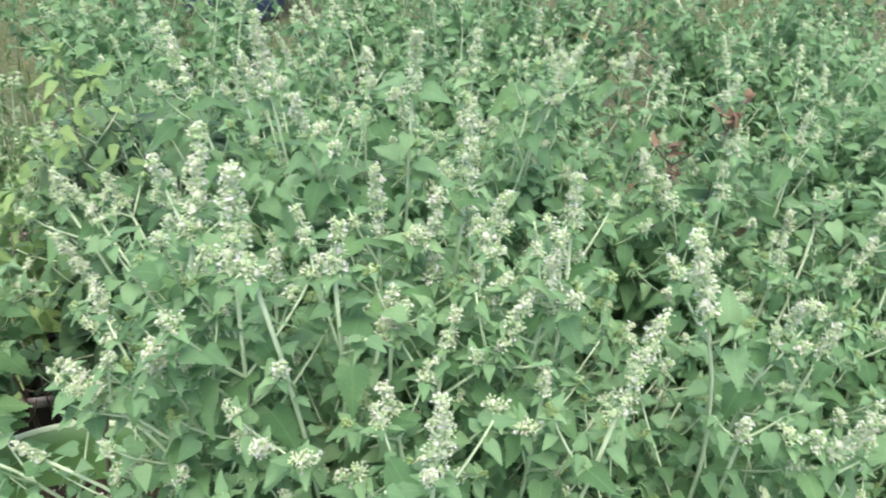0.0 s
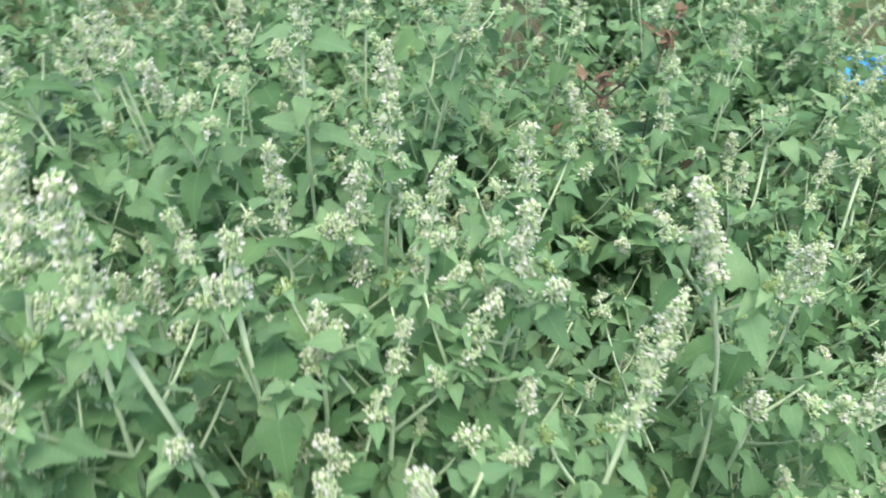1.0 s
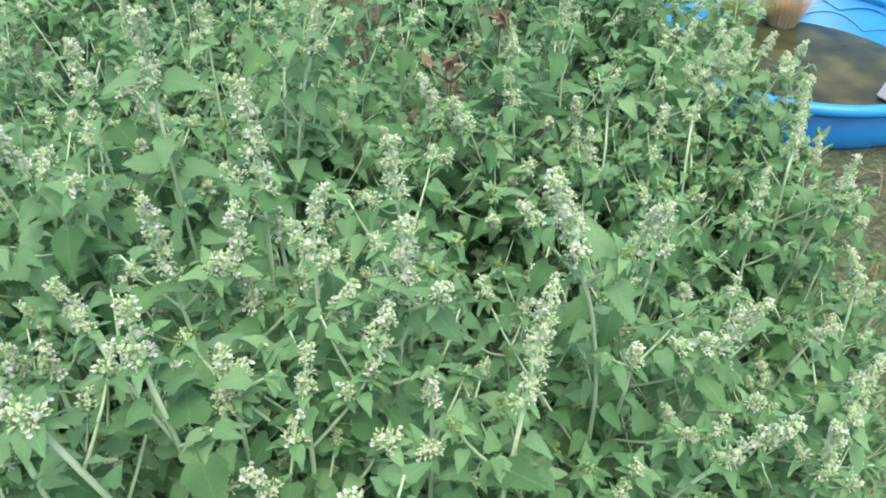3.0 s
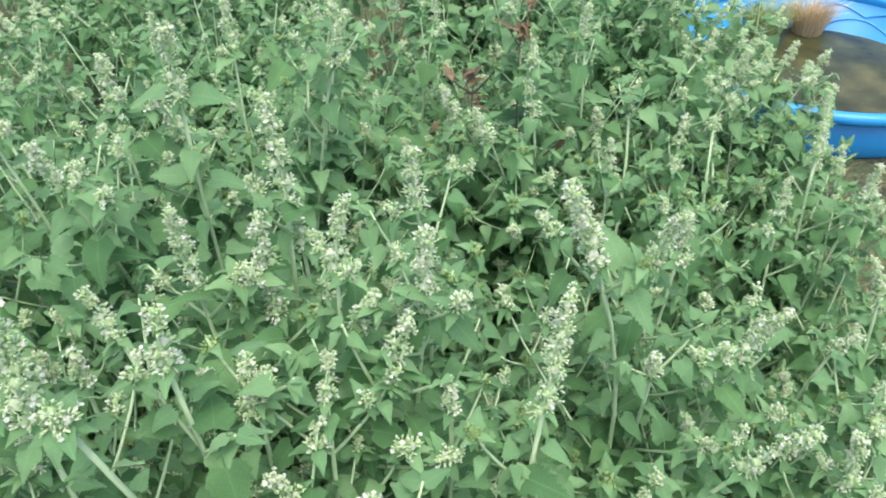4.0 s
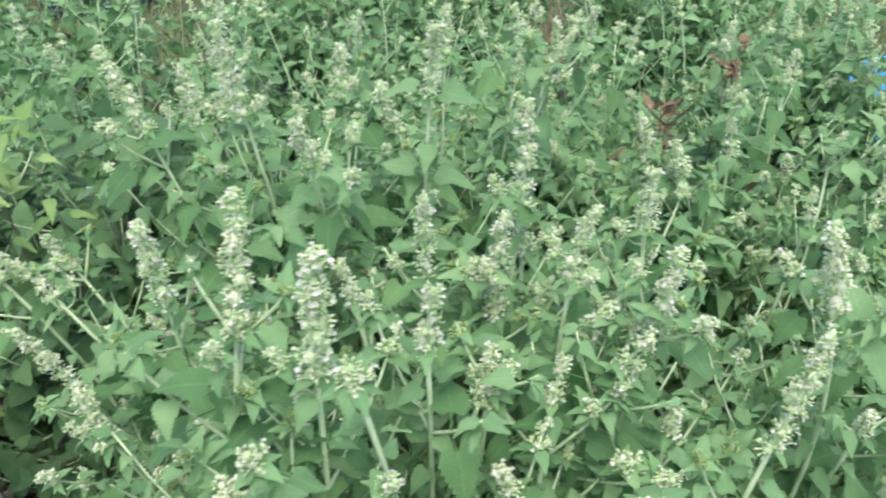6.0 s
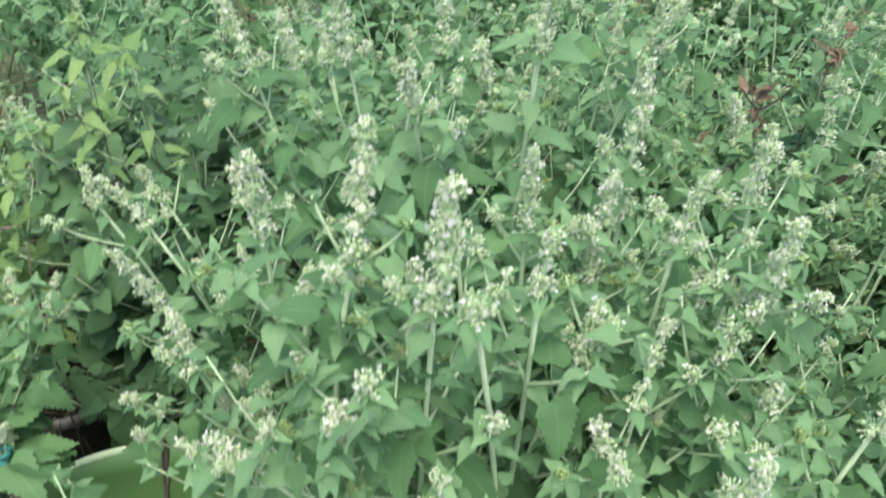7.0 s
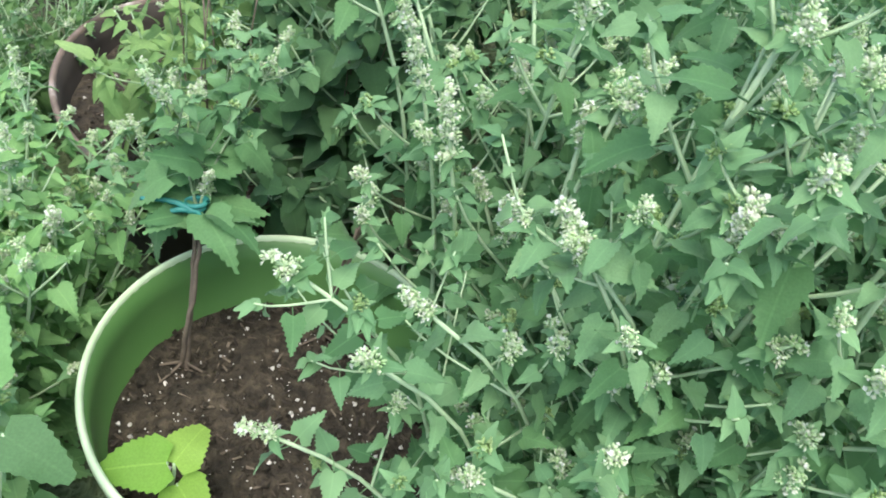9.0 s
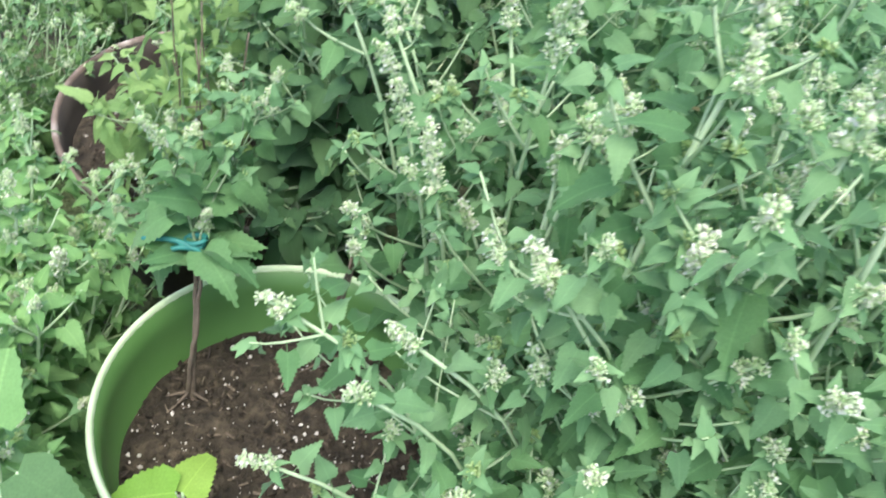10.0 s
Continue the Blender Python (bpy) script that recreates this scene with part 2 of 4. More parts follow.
# ---- leaves and flower spikes, one mesh for each variant ----
def leaf_shape(seed, width=0.42, teeth=7, fold=0.22, droop=0.28, tooth=0.05, heart=0.10, petiole=0.30, taper=0.82):
    """A toothed heart-shaped leaf, 1 long, along y from its base at the origin."""
    r = np.random.default_rng(seed)
    mids = np.linspace(0, 1, teeth + 1)
    verts = [(0.0, m, 0.0) for m in mids]
    faces = []

    def edge(u, out):
        w = width * min(1.0, (u + 0.10) / 0.26) ** 0.7 * max(0.0, 1 - max(0.0, u - 0.12) / 0.88) ** taper
        return w + out

    for s in (-1, 1):
        first = len(verts)
        edges = []
        for k in range(2 * teeth):
            u = (k + 0.35) / (2 * teeth)
            out = tooth * (1 if k % 2 else -0.5) * (1 - 0.4 * u)
            x = max(0.012, edge(u, out))
            y = u + (0.03 if k % 2 else 0.0) - heart * math.exp(-u * 9)
            edges.append((s * x, y, 0.0))
        verts += edges
        for i in range(teeth):
            a, b, c = first + 2 * i, first + 2 * i + 1, (first + 2 * i + 2 if i < teeth - 1 else None)
            tri = [(i, i + 1, b), (i, b, a)] + ([(i + 1, c, b)] if c is not None else [])
            faces += tri if s < 0 else [t[::-1] for t in tri]
    v = np.array(verts)
    ph = r.uniform(0, 6.3)
    uv = np.stack([v[:, 0] + 0.5, v[:, 1]], 1)
    z = fold * np.abs(v[:, 0]) - droop * v[:, 1] ** 2 + 0.05 * np.sin(9 * v[:, 1] + ph) * np.abs(v[:, 0]) / width + 0.04 * np.sin(5 * v[:, 1] + 2 * ph) * np.sign(v[:, 0])
    v[:, 2] = z
    v[:, 0] += 0.06 * math.sin(ph) * v[:, 1] ** 2
    if petiole:
        n = len(v)
        q = 0.015
        pv = np.array([(-q, 0.02, 0.0), (q, 0.02, 0.0), (0, 0.02, -0.03), (-q, -petiole, -0.05), (q, -petiole, -0.05), (0, -petiole, -0.08)])
        v = np.concatenate([v, pv])
        uv = np.concatenate([uv, np.full((6, 2), 0.5)])
        faces += [(n, n + 1, n + 4, n + 3), (n + 1, n + 2, n + 5, n + 4), (n + 2, n, n + 3, n + 5)]
    return v, faces, uv


LEAF_SHAPES = [leaf_shape(k, 0.35 + 0.02 * (k % 4), 9, 0.08 + 0.10 * (k % 3), 0.14 + 0.13 * (k % 4), 0.036, 0.14, 0.34, 0.90) for k in range(7)]
SMALL_SHAPES = [leaf_shape(30 + k, 0.32 + 0.02 * (k % 4), 3, 0.2 + 0.08 * (k % 3), 0.2 + 0.12 * (k % 4), 0.012, 0.06, 0) for k in range(7)]
FAR_SHAPES = [leaf_shape(40 + k, 0.36 + 0.02 * (k % 4), 4, 0.12 + 0.09 * (k % 3), 0.16 + 0.12 * (k % 4), 0.03, 0.1, 0) for k in range(7)]
OCTA = np.array([(1, 0, 0), (-1, 0, 0), (0, 1, 0), (0, -1, 0), (0, 0, 1), (0, 0, -1)], dtype=float)
OCTA_FACES = [(0, 2, 4), (2, 1, 4), (1, 3, 4), (3, 0, 4), (2, 0, 5), (1, 2, 5), (3, 1, 5), (0, 3, 5)]


def spike_shape(seed, length, radius, bloom=0.3, dense=1.0, calyx=None):
    """A tapered flower spike along z, in metres: whorls of ragged tufts of small calyces, some with a pale lipped flower."""
    r = np.random.default_rng(seed)
    s = Soup()
    bend = r.normal(size=2) * 0.10 / max(length, 0.03) * length

    def axis(z):
        return np.array((bend[0] * z * z / length, bend[1] * z * z / length, z))

    s.tube([axis(z * length) for z in np.linspace(0, 0.96, 5)], [0.0019, 0.0017, 0.0015, 0.0012, 0.0007], 4, 0)
    z, nodes = min(0.005, length * 0.2), []
    while z < length * 0.98:
        nodes.append(z)
        u = z / length
        z += (0.0125 - 0.0065 * u) * r.uniform(0.85, 1.15)
        if length > 0.05 and len(nodes) in (1, 2):
            z += 0.006 * r.uniform(0.5, 1.3)
    for k, z in enumerate(nodes):
        u = z / length
        wide = radius * 0.76 * (1 - 0.66 * u ** 1.4)
        for q in range(4 if u < 0.8 else 3):
            ang = 1.571 * q + k * 0.8 + r.uniform(-0.35, 0.35)
            heavy = (1.18 if q % 2 == 0 else 0.8) * r.uniform(0.75, 1.2)
            o = np.array((math.cos(ang), math.sin(ang), 0))
            hub = axis(z) + o * wide * r.uniform(0.25, 0.5) * heavy + (0, 0, r.uniform(-0.002, 0.003))
            size = max(0.0024, wide * 0.40) * heavy
            s.add(hub + OCTA * size, OCTA_FACES, 1)
            for j in range(max(4, int(round(r.uniform(11, 15) * dense * heavy)))):
                d = unit(o * 0.8 + (0, 0, 0.45) + r.normal(size=3) * 0.62)
                p0 = hub + d * size * r.uniform(0.45, 0.95)
                ln = r.uniform(0.0042, 0.0064) * (1 - 0.3 * u)
                w = r.uniform(0.0008, 0.0012) / math.sqrt(dense)
                ax = axes(d, (0.1, 0.2, 1))
                ring = [p0 + d * ln * r.uniform(0.6, 0.95) + ax[:, 0] * w * math.cos(t) + ax[:, 2] * w * math.sin(t) for t in (0.4, 2.5, 4.6)]
                s.add([p0] + ring + [p0 + d * ln], [(0, 2, 1), (0, 3, 2), (0, 1, 3), (4, 1, 2), (4, 2, 3), (4, 3, 1)], 1)
                if r.random() < bloom * 0.28:
                    c = p0 + d * ln * 0.9
                    e = r.uniform(0.0013, 0.0021)
                    x, y, n = ax[:, 0], d, ax[:, 2]
                    lip = [c - x * e * 0.4, c + x * e * 0.4, c + x * e + y * e * 0.7 - n * e * 0.7, c + y * e * 1.3 - n * e, c - x * e + y * e * 0.7 - n * e * 0.7,
                           c + x * e * 0.6 + y * e * 0.8 + n * e * 0.8, c - x * e * 0.6 + y * e * 0.8 + n * e * 0.8]
                    s.add(lip, [(0, 1, 2, 3, 4), (0, 6, 5, 1)], 2)
    v, f, uv = SMALL_SHAPES[seed % 7]
    for q in range(4):
        ang = q * 1.57 + r.uniform(-0.4, 0.4)
        ax = axes((math.cos(ang), math.sin(ang), r.uniform(-0.4, 0.5)), (0, 0, 1))
        s.add(np.array((0, 0, length * 0.03)) + ax[:, 1] * 0.003 + (v * r.uniform(0.011, 0.021)) @ ax.T, f, 3, uv)
    return s.mesh("flower_spike", [STEM, calyx or CALYX, PETAL, LEAF_YOUNG_LIT])


SPIKE_SIZES = [(0.015, 0.0080, 0.15), (0.018, 0.0085, 0.3), (0.022, 0.0090, 0.2), (0.027, 0.0100, 0.35), (0.036, 0.0112, 0.25), (0.042, 0.0120, 0.4), (0.048, 0.0120, 0.3), (0.056, 0.0130, 0.35), (0.064, 0.0136, 0.25),
               (0.074, 0.0140, 0.45), (0.086, 0.0146, 0.35), (0.096, 0.0150, 0.45), (0.110, 0.0154, 0.3), (0.125, 0.0158, 0.4)]
SPIKES = [(ln, spike_shape(20 + k, ln, rad, bl)) for k, (ln, rad, bl) in enumerate(SPIKE_SIZES)]
FAR_SPIKES = [(ln, spike_shape(50 + k, ln, rad, bl, 0.35)) for k, (ln, rad, bl) in enumerate(SPIKE_SIZES[::2])]
BUDS = [(ln, spike_shape(80 + k, ln, 0.0062, 0.0, 0.7, BUD)) for k, ln in enumerate((0.009, 0.011, 0.014))]

LEAF_MESHES = {}


def leaf_meshes(material, shapes):
    key = (material.name, id(shapes))
    if key not in LEAF_MESHES:
        LEAF_MESHES[key] = [mesh_of("leaf", v, f, [material], None, uv) for v, f, uv in shapes]
    return LEAF_MESHES[key]


def bezier(p0, p1, p2, p3, n):
    t = np.linspace(0, 1, n)[:, None]
    return (1 - t) ** 3 * p0 + 3 * (1 - t) ** 2 * t * p1 + 3 * (1 - t) * t ** 2 * p2 + t ** 3 * p3


# ---- the large structure ----
def build_ground():
    bm = bmesh.new()
    xs = [-300, -60, -15, -5] + list(np.arange(-3, 5.01, 0.1)) + [7, 15, 60, 300]
    ys = [-300, -60, -15, -4] + list(np.arange(-1, 6.01, 0.1)) + [9, 18, 60, 300]
    grid = []
    for y in ys:
        row = []
        for x in xs:
            h = 0.03 * (noise.noise((x * 1.7, y * 1.7, 0.3)) + 0.5 * noise.noise((x * 6, y * 6, 2.0)))
            near_pool = math.hypot(x - 2.25, y - 2.22) < 0.75 or math.hypot(x + 0.48, y - 0.74) < 0.4 or math.hypot(x + 0.745, y - 1.39) < 0.45
            row.append(bm.verts.new((x, y, min(h, 0.0) if near_pool else h)))
        grid.append(row)
    for a, b in zip(grid, grid[1:]):
        for i in range(len(a) - 1):
            bm.faces.new((a[i], a[i + 1], b[i + 1], b[i]))
    ob = part("ground", bm, GROUND, None)
    tagged(ob, "brown mulched earth with dry thatch and weedy lawn", "ground", kind="structure")


build_ground()


def lathe(profile, sides=72, wobble=0.0):
    bm = bmesh.new()
    rings = []
    for r, z in profile:
        rings.append([bm.verts.new(((r + wobble * math.sin(3 * a)) * math.cos(a), (r + wobble * math.sin(3 * a)) * math.sin(a), z)) for a in (6.28318 * k / sides for k in range(sides))])
    for a, b in zip(rings, rings[1:]):
        for i in range(sides):
            j = (i + 1) % sides
            bm.faces.new((a[i], a[j], b[j], b[i]))
    return bm, rings


def disc(radius, z, rough=0.01, rings=14, sides=48, seed=0.0):
    bm = bmesh.new()
    rows = []
    for k in range(rings + 1):
        r = radius * k / rings
        if k == 0:
            rows.append([bm.verts.new((0, 0, z))])
            continue
        rows.append([bm.verts.new((r * math.cos(a), r * math.sin(a), z + rough * (noise.noise((r * math.cos(a) * 22, r * math.sin(a) * 22, seed)) + 0.6 * noise.noise((r * math.cos(a) * 60, r * math.sin(a) * 60, seed)))))
                     for a in (6.28318 * i / sides for i in range(sides))])
    for i in range(sides):
        bm.faces.new((rows[0][0], rows[1][i], rows[1][(i + 1) % sides]))
    for a, b in zip(rows[1:], rows[2:]):
        for i in range(sides):
            j = (i + 1) % sides
            bm.faces.new((a[i], b[i], b[j], a[j]))
    return bm


def lump(s, p, size, r, mi=0):
    """A small angular crumb."""
    base = np.array([(1, 0, 0), (-1, 0, 0), (0, 1, 0), (0, -1, 0), (0, 0, 1), (0, 0, -1)], dtype=float) * r.uniform(0.5, 1.2, (6, 3)) * size
    rot = axes(r.normal(size=3), r.normal(size=3))
    s.add(p + base @ rot.T, [(0, 2, 4), (2, 1, 4), (1, 3, 4), (3, 0, 4), (2, 0, 5), (1, 2, 5), (3, 1, 5), (0, 3, 5)], mi)


def build_pot(at, radius, height, soil, body_mat, rim_mat, label, seed, wobble=0.0, crumbs=420):
    pot = thing("plant_pot", at, label, "plant pot", "plant pots")
    r, h = radius, height
    bm, rings = lathe([(r * 0.72, 0.0), (r * 0.75, 0.004), (r * 0.97, h - 0.04), (r * 0.985, h - 0.006), (r * 0.977, h - 0.006), (r * 0.955, h - 0.05), (r * 0.86, soil - 0.08), (0.02, soil - 0.08)], 72, wobble)
    part("body", bm, body_mat, pot)
    bm, rings = lathe([(r * 0.988, h - 0.026), (r * 1.012, h - 0.022), (r * 1.015, h - 0.005), (r * 1.005, h), (r * 0.990, h), (r * 0.980, h - 0.003), (r * 0.976, h - 0.007)], 96, wobble)
    part("rim", bm, rim_mat, pot, "pale worn rolled rim")
    inner = r * (0.86 + 0.09 * 0.6)
    ob = part("potting_soil", disc(inner, soil, 0.010, seed=seed), SOIL, None)
    ob.location = at
    tagged(ob, "dark moist potting soil filling the pot", "soil", kind="stuff")
    g = np.random.default_rng(int(seed * 10) + 3)
    s = Soup()
    for k in range(crumbs):
        a, q = g.uniform(0, 6.283), inner * math.sqrt(g.random()) * 0.97
        lump(s, np.array((q * math.cos(a), q * math.sin(a), soil + g.uniform(0.0, 0.008))), g.choice([0.0014, 0.0024, 0.0042], p=[0.50, 0.34, 0.16]), g)
    tagged(link("perlite", s.mesh("perlite", [PERLITE], False), None, m=pose(*at)), "white perlite crumbs scattered over dark soil", "perlite", kind="stuff")
    s = Soup()
    for k in range(1500):
        a, q = g.uniform(0, 6.283), inner * math.sqrt(g.random()) * 0.98
        lump(s, np.array((q * math.cos(a), q * math.sin(a), soil + g.uniform(-0.003, 0.006))), g.choice([0.0025, 0.004, 0.007], p=[0.5, 0.35, 0.15]), g)
    tagged(link("soil_crumbs", s.mesh("soil_crumbs", [SOIL], False), None, m=pose(*at)), "dark crumbs of loose potting soil", "soil", kind="stuff")
    s = Soup()
    for k in range(260):
        a, q = g.uniform(0, 6.283), inner * math.sqrt(g.random()) * 0.97
        p = np.array((q * math.cos(a), q * math.sin(a), soil + g.uniform(0.001, 0.008)))
        ax = axes((*g.normal(size=2), g.normal() * 0.25), (0, 0, 1))
        l, w = g.uniform(0.003, 0.010), g.uniform(0.0008, 0.0022)
        t = g.uniform(0.0005, 0.0014)
        box = np.array([(x + g.normal() * w * 0.3, y, z) for z in (-t, t) for x, y in ((-w, -l), (w * g.uniform(0.3, 1), -l * 0.8), (w * g.uniform(0.2, 0.8), l), (-w * g.uniform(0.2, 1), l * 0.7))])
        s.add(p + box @ ax.T, [(0, 3, 2, 1), (4, 5, 6, 7), (0, 1, 5, 4), (1, 2, 6, 5), (2, 3, 7, 6), (3, 0, 4, 7)])
    tagged(link("bark_chips", s.mesh("bark_chips", [BARK], False), None, m=pose(*at)), "small brown bark chips lying on the potting soil", "bark", kind="stuff")
    return pot


build_pot((-0.478, 0.742, 0.0), 0.231, 0.387, 0.262, POT_GREEN, POT_RIM, "large green plastic plant pot with pale worn rim", 1.0)
build_pot((-0.745, 1.390, 0.0), 0.300, 0.300, 0.235, POT_INNER, POT_BROWN, "weathered brown plant pot with scuffed whitish rim", 2.0, 0.004, 170)


def build_pool(at, r, h):
    pool = thing("paddling_pool", at, "bright blue hard plastic paddling pool with embossed waves", "paddling pool")
    bm, _ = lathe([(0.02, 0.0), (r * 0.90, 0.0), (r * 0.915, 0.01), (r * 0.965, h - 0.03), (r * 0.955, h - 0.03), (r * 0.90, 0.014), (0.02, 0.012)], 96)
    part("basin", bm, BLUE, pool)
    bm, _ = lathe([(r * 0.955, h - 0.035), (r * 0.945, h - 0.012), (r * 0.955, h), (r * 0.985, h + 0.004), (r * 1.01, h - 0.006), (r * 1.015, h - 0.024), (r * 0.995, h - 0.035), (r * 0.965, h - 0.032)], 96)
    part("rim", bm, BLUE, pool, "thick rolled blue rim")
    for level, swing, phase, count in ((0.115, 0.018, 0.0, 12), (0.065, 0.02, 1.4, 12)):
        s = Soup()
        pts = []
        for k in range(281):
            a = 6.28318 * k / 280
            z = level + swing * (abs(math.sin(a * count / 2 + phase)) * 2 - 1)
            pts.append(((r * (0.90 + 0.055 * z / (h - 0.03)) - 0.0005) * math.cos(a), (r * (0.90 + 0.055 * z / (h - 0.03)) - 0.0005) * math.sin(a), z))
        s.tube(pts, [0.0036] * len(pts), 6)
        link("wave_ridge", s.mesh("wave_ridge", [BLUE_PALE]), pool, "pale embossed wave line")
    ob = part("pool_water", disc(r * 0.906, 0.024, 0.002, 10, 64), WATER, None)
    ob.location = at
    tagged(ob, "dark murky standing water inside the blue pool", "water", kind="structure")


build_pool((2.25, 2.22, 0.0), 0.555, 0.18)


def blades(s, at, n, height, spread, g, lean=0.6, width=0.004, mi=0):
    for k in range(n):
        a = g.uniform(0, 6.283)
        q = spread * math.sqrt(g.random())
        p = np.array(at) + (q * math.cos(a), q * math.sin(a), 0)
        d = np.array((math.cos(a), math.sin(a), 0)) * lean * g.uniform(0.2, 1.0)
        hh = height * g.uniform(0.45, 1.15)
        side = np.array((-math.sin(a + g.normal()), math.cos(a + g.normal()), 0)) * width
        mid = p + d * hh * 0.35 + np.array((0, 0, hh * 0.62))
        end = p + d * hh + np.array((0, 0, hh * g.uniform(0.75, 1.0)))
        s.add([p - side, p + side, mid + side * 0.8, mid - side * 0.8, end], [(0, 1, 2, 3), (3, 2, 4)], mi)


def build_clump(at, material, n, height, spread, label, lean=0.8):
    g = np.random.default_rng(int(at[0] * 1000))
    s = Soup()
    blades(s, (0, 0, 0), n, height, spread, g, lean, 0.0013)
    ob = link("grass_clump", s.mesh("grass_clump", [material], False), None, m=pose(*at))
    tagged(ob, label, "grass clump", "tufts in the pool")


build_clump((2.33, 2.63, 0.02), TUFT_GREEN, 900, 0.165, 0.060, "fine green grass tuft growing in the blue pool")
build_clump((2.52, 2.59, 0.02), TUFT_ORANGE, 900, 0.165, 0.056, "tan-orange dry grass tuft growing in the blue pool")


def build_tray():
    tray = thing("plastic_tray", (2.48, 1.92, 0.016), "white plastic tray standing tilted in the pool", "tray")
    bm = bmesh.new()
    bmesh.ops.create_cube(bm, size=1, matrix=pose(0, 0, 0.06, 14, 6, 25) @ Matrix.Diagonal((0.17, 0.10, 0.11, 1)))
    top = max(bm.faces, key=lambda f: f.normal.z)
    inset = bmesh.ops.inset_region(bm, faces=[top], thickness=0.008)
    bmesh.ops.translate(bm, verts=top.verts, vec=top.normal * -0.08)
    bmesh.ops.bevel(bm, geom=list(bm.edges), offset=0.003, segments=2, affect="EDGES")
    part("body", bm, WHITE, tray, smooth=False)


build_tray()


def build_tub():
    tub = thing("storage_tub", (-1.0, 4.25, 0.0), "navy blue plastic tub standing on the far grass", "tub")
    bm, _ = lathe([(0.02, 0.0), (0.24, 0.0), (0.25, 0.01), (0.29, 0.36), (0.28, 0.36), (0.24, 0.03), (0.02, 0.03)], 48)
    part("body", bm, BLUE_DARK, tub)
    bm, _ = lathe([(0.285, 0.335), (0.31, 0.34), (0.31, 0.362), (0.30, 0.37), (0.28, 0.365)], 48)
    part("rim", bm, BLUE_DARK, tub)


build_tub()

# ---- catnip ----
ALL_TIPS = []
POT_AT = np.array((-0.478, 0.738))


def canopy(x, y):
    """The height of the leaf canopy, from the shoots that stand round a place."""
    a = np.array(ALL_TIPS)
    d = np.hypot(a[:, 0] - x, a[:, 1] - y)
    w = 1 / (d + 0.02) ** 3
    return float((w * a[:, 2]).sum() / w.sum()) - max(0.0, d.min() - 0.16) * 0.9


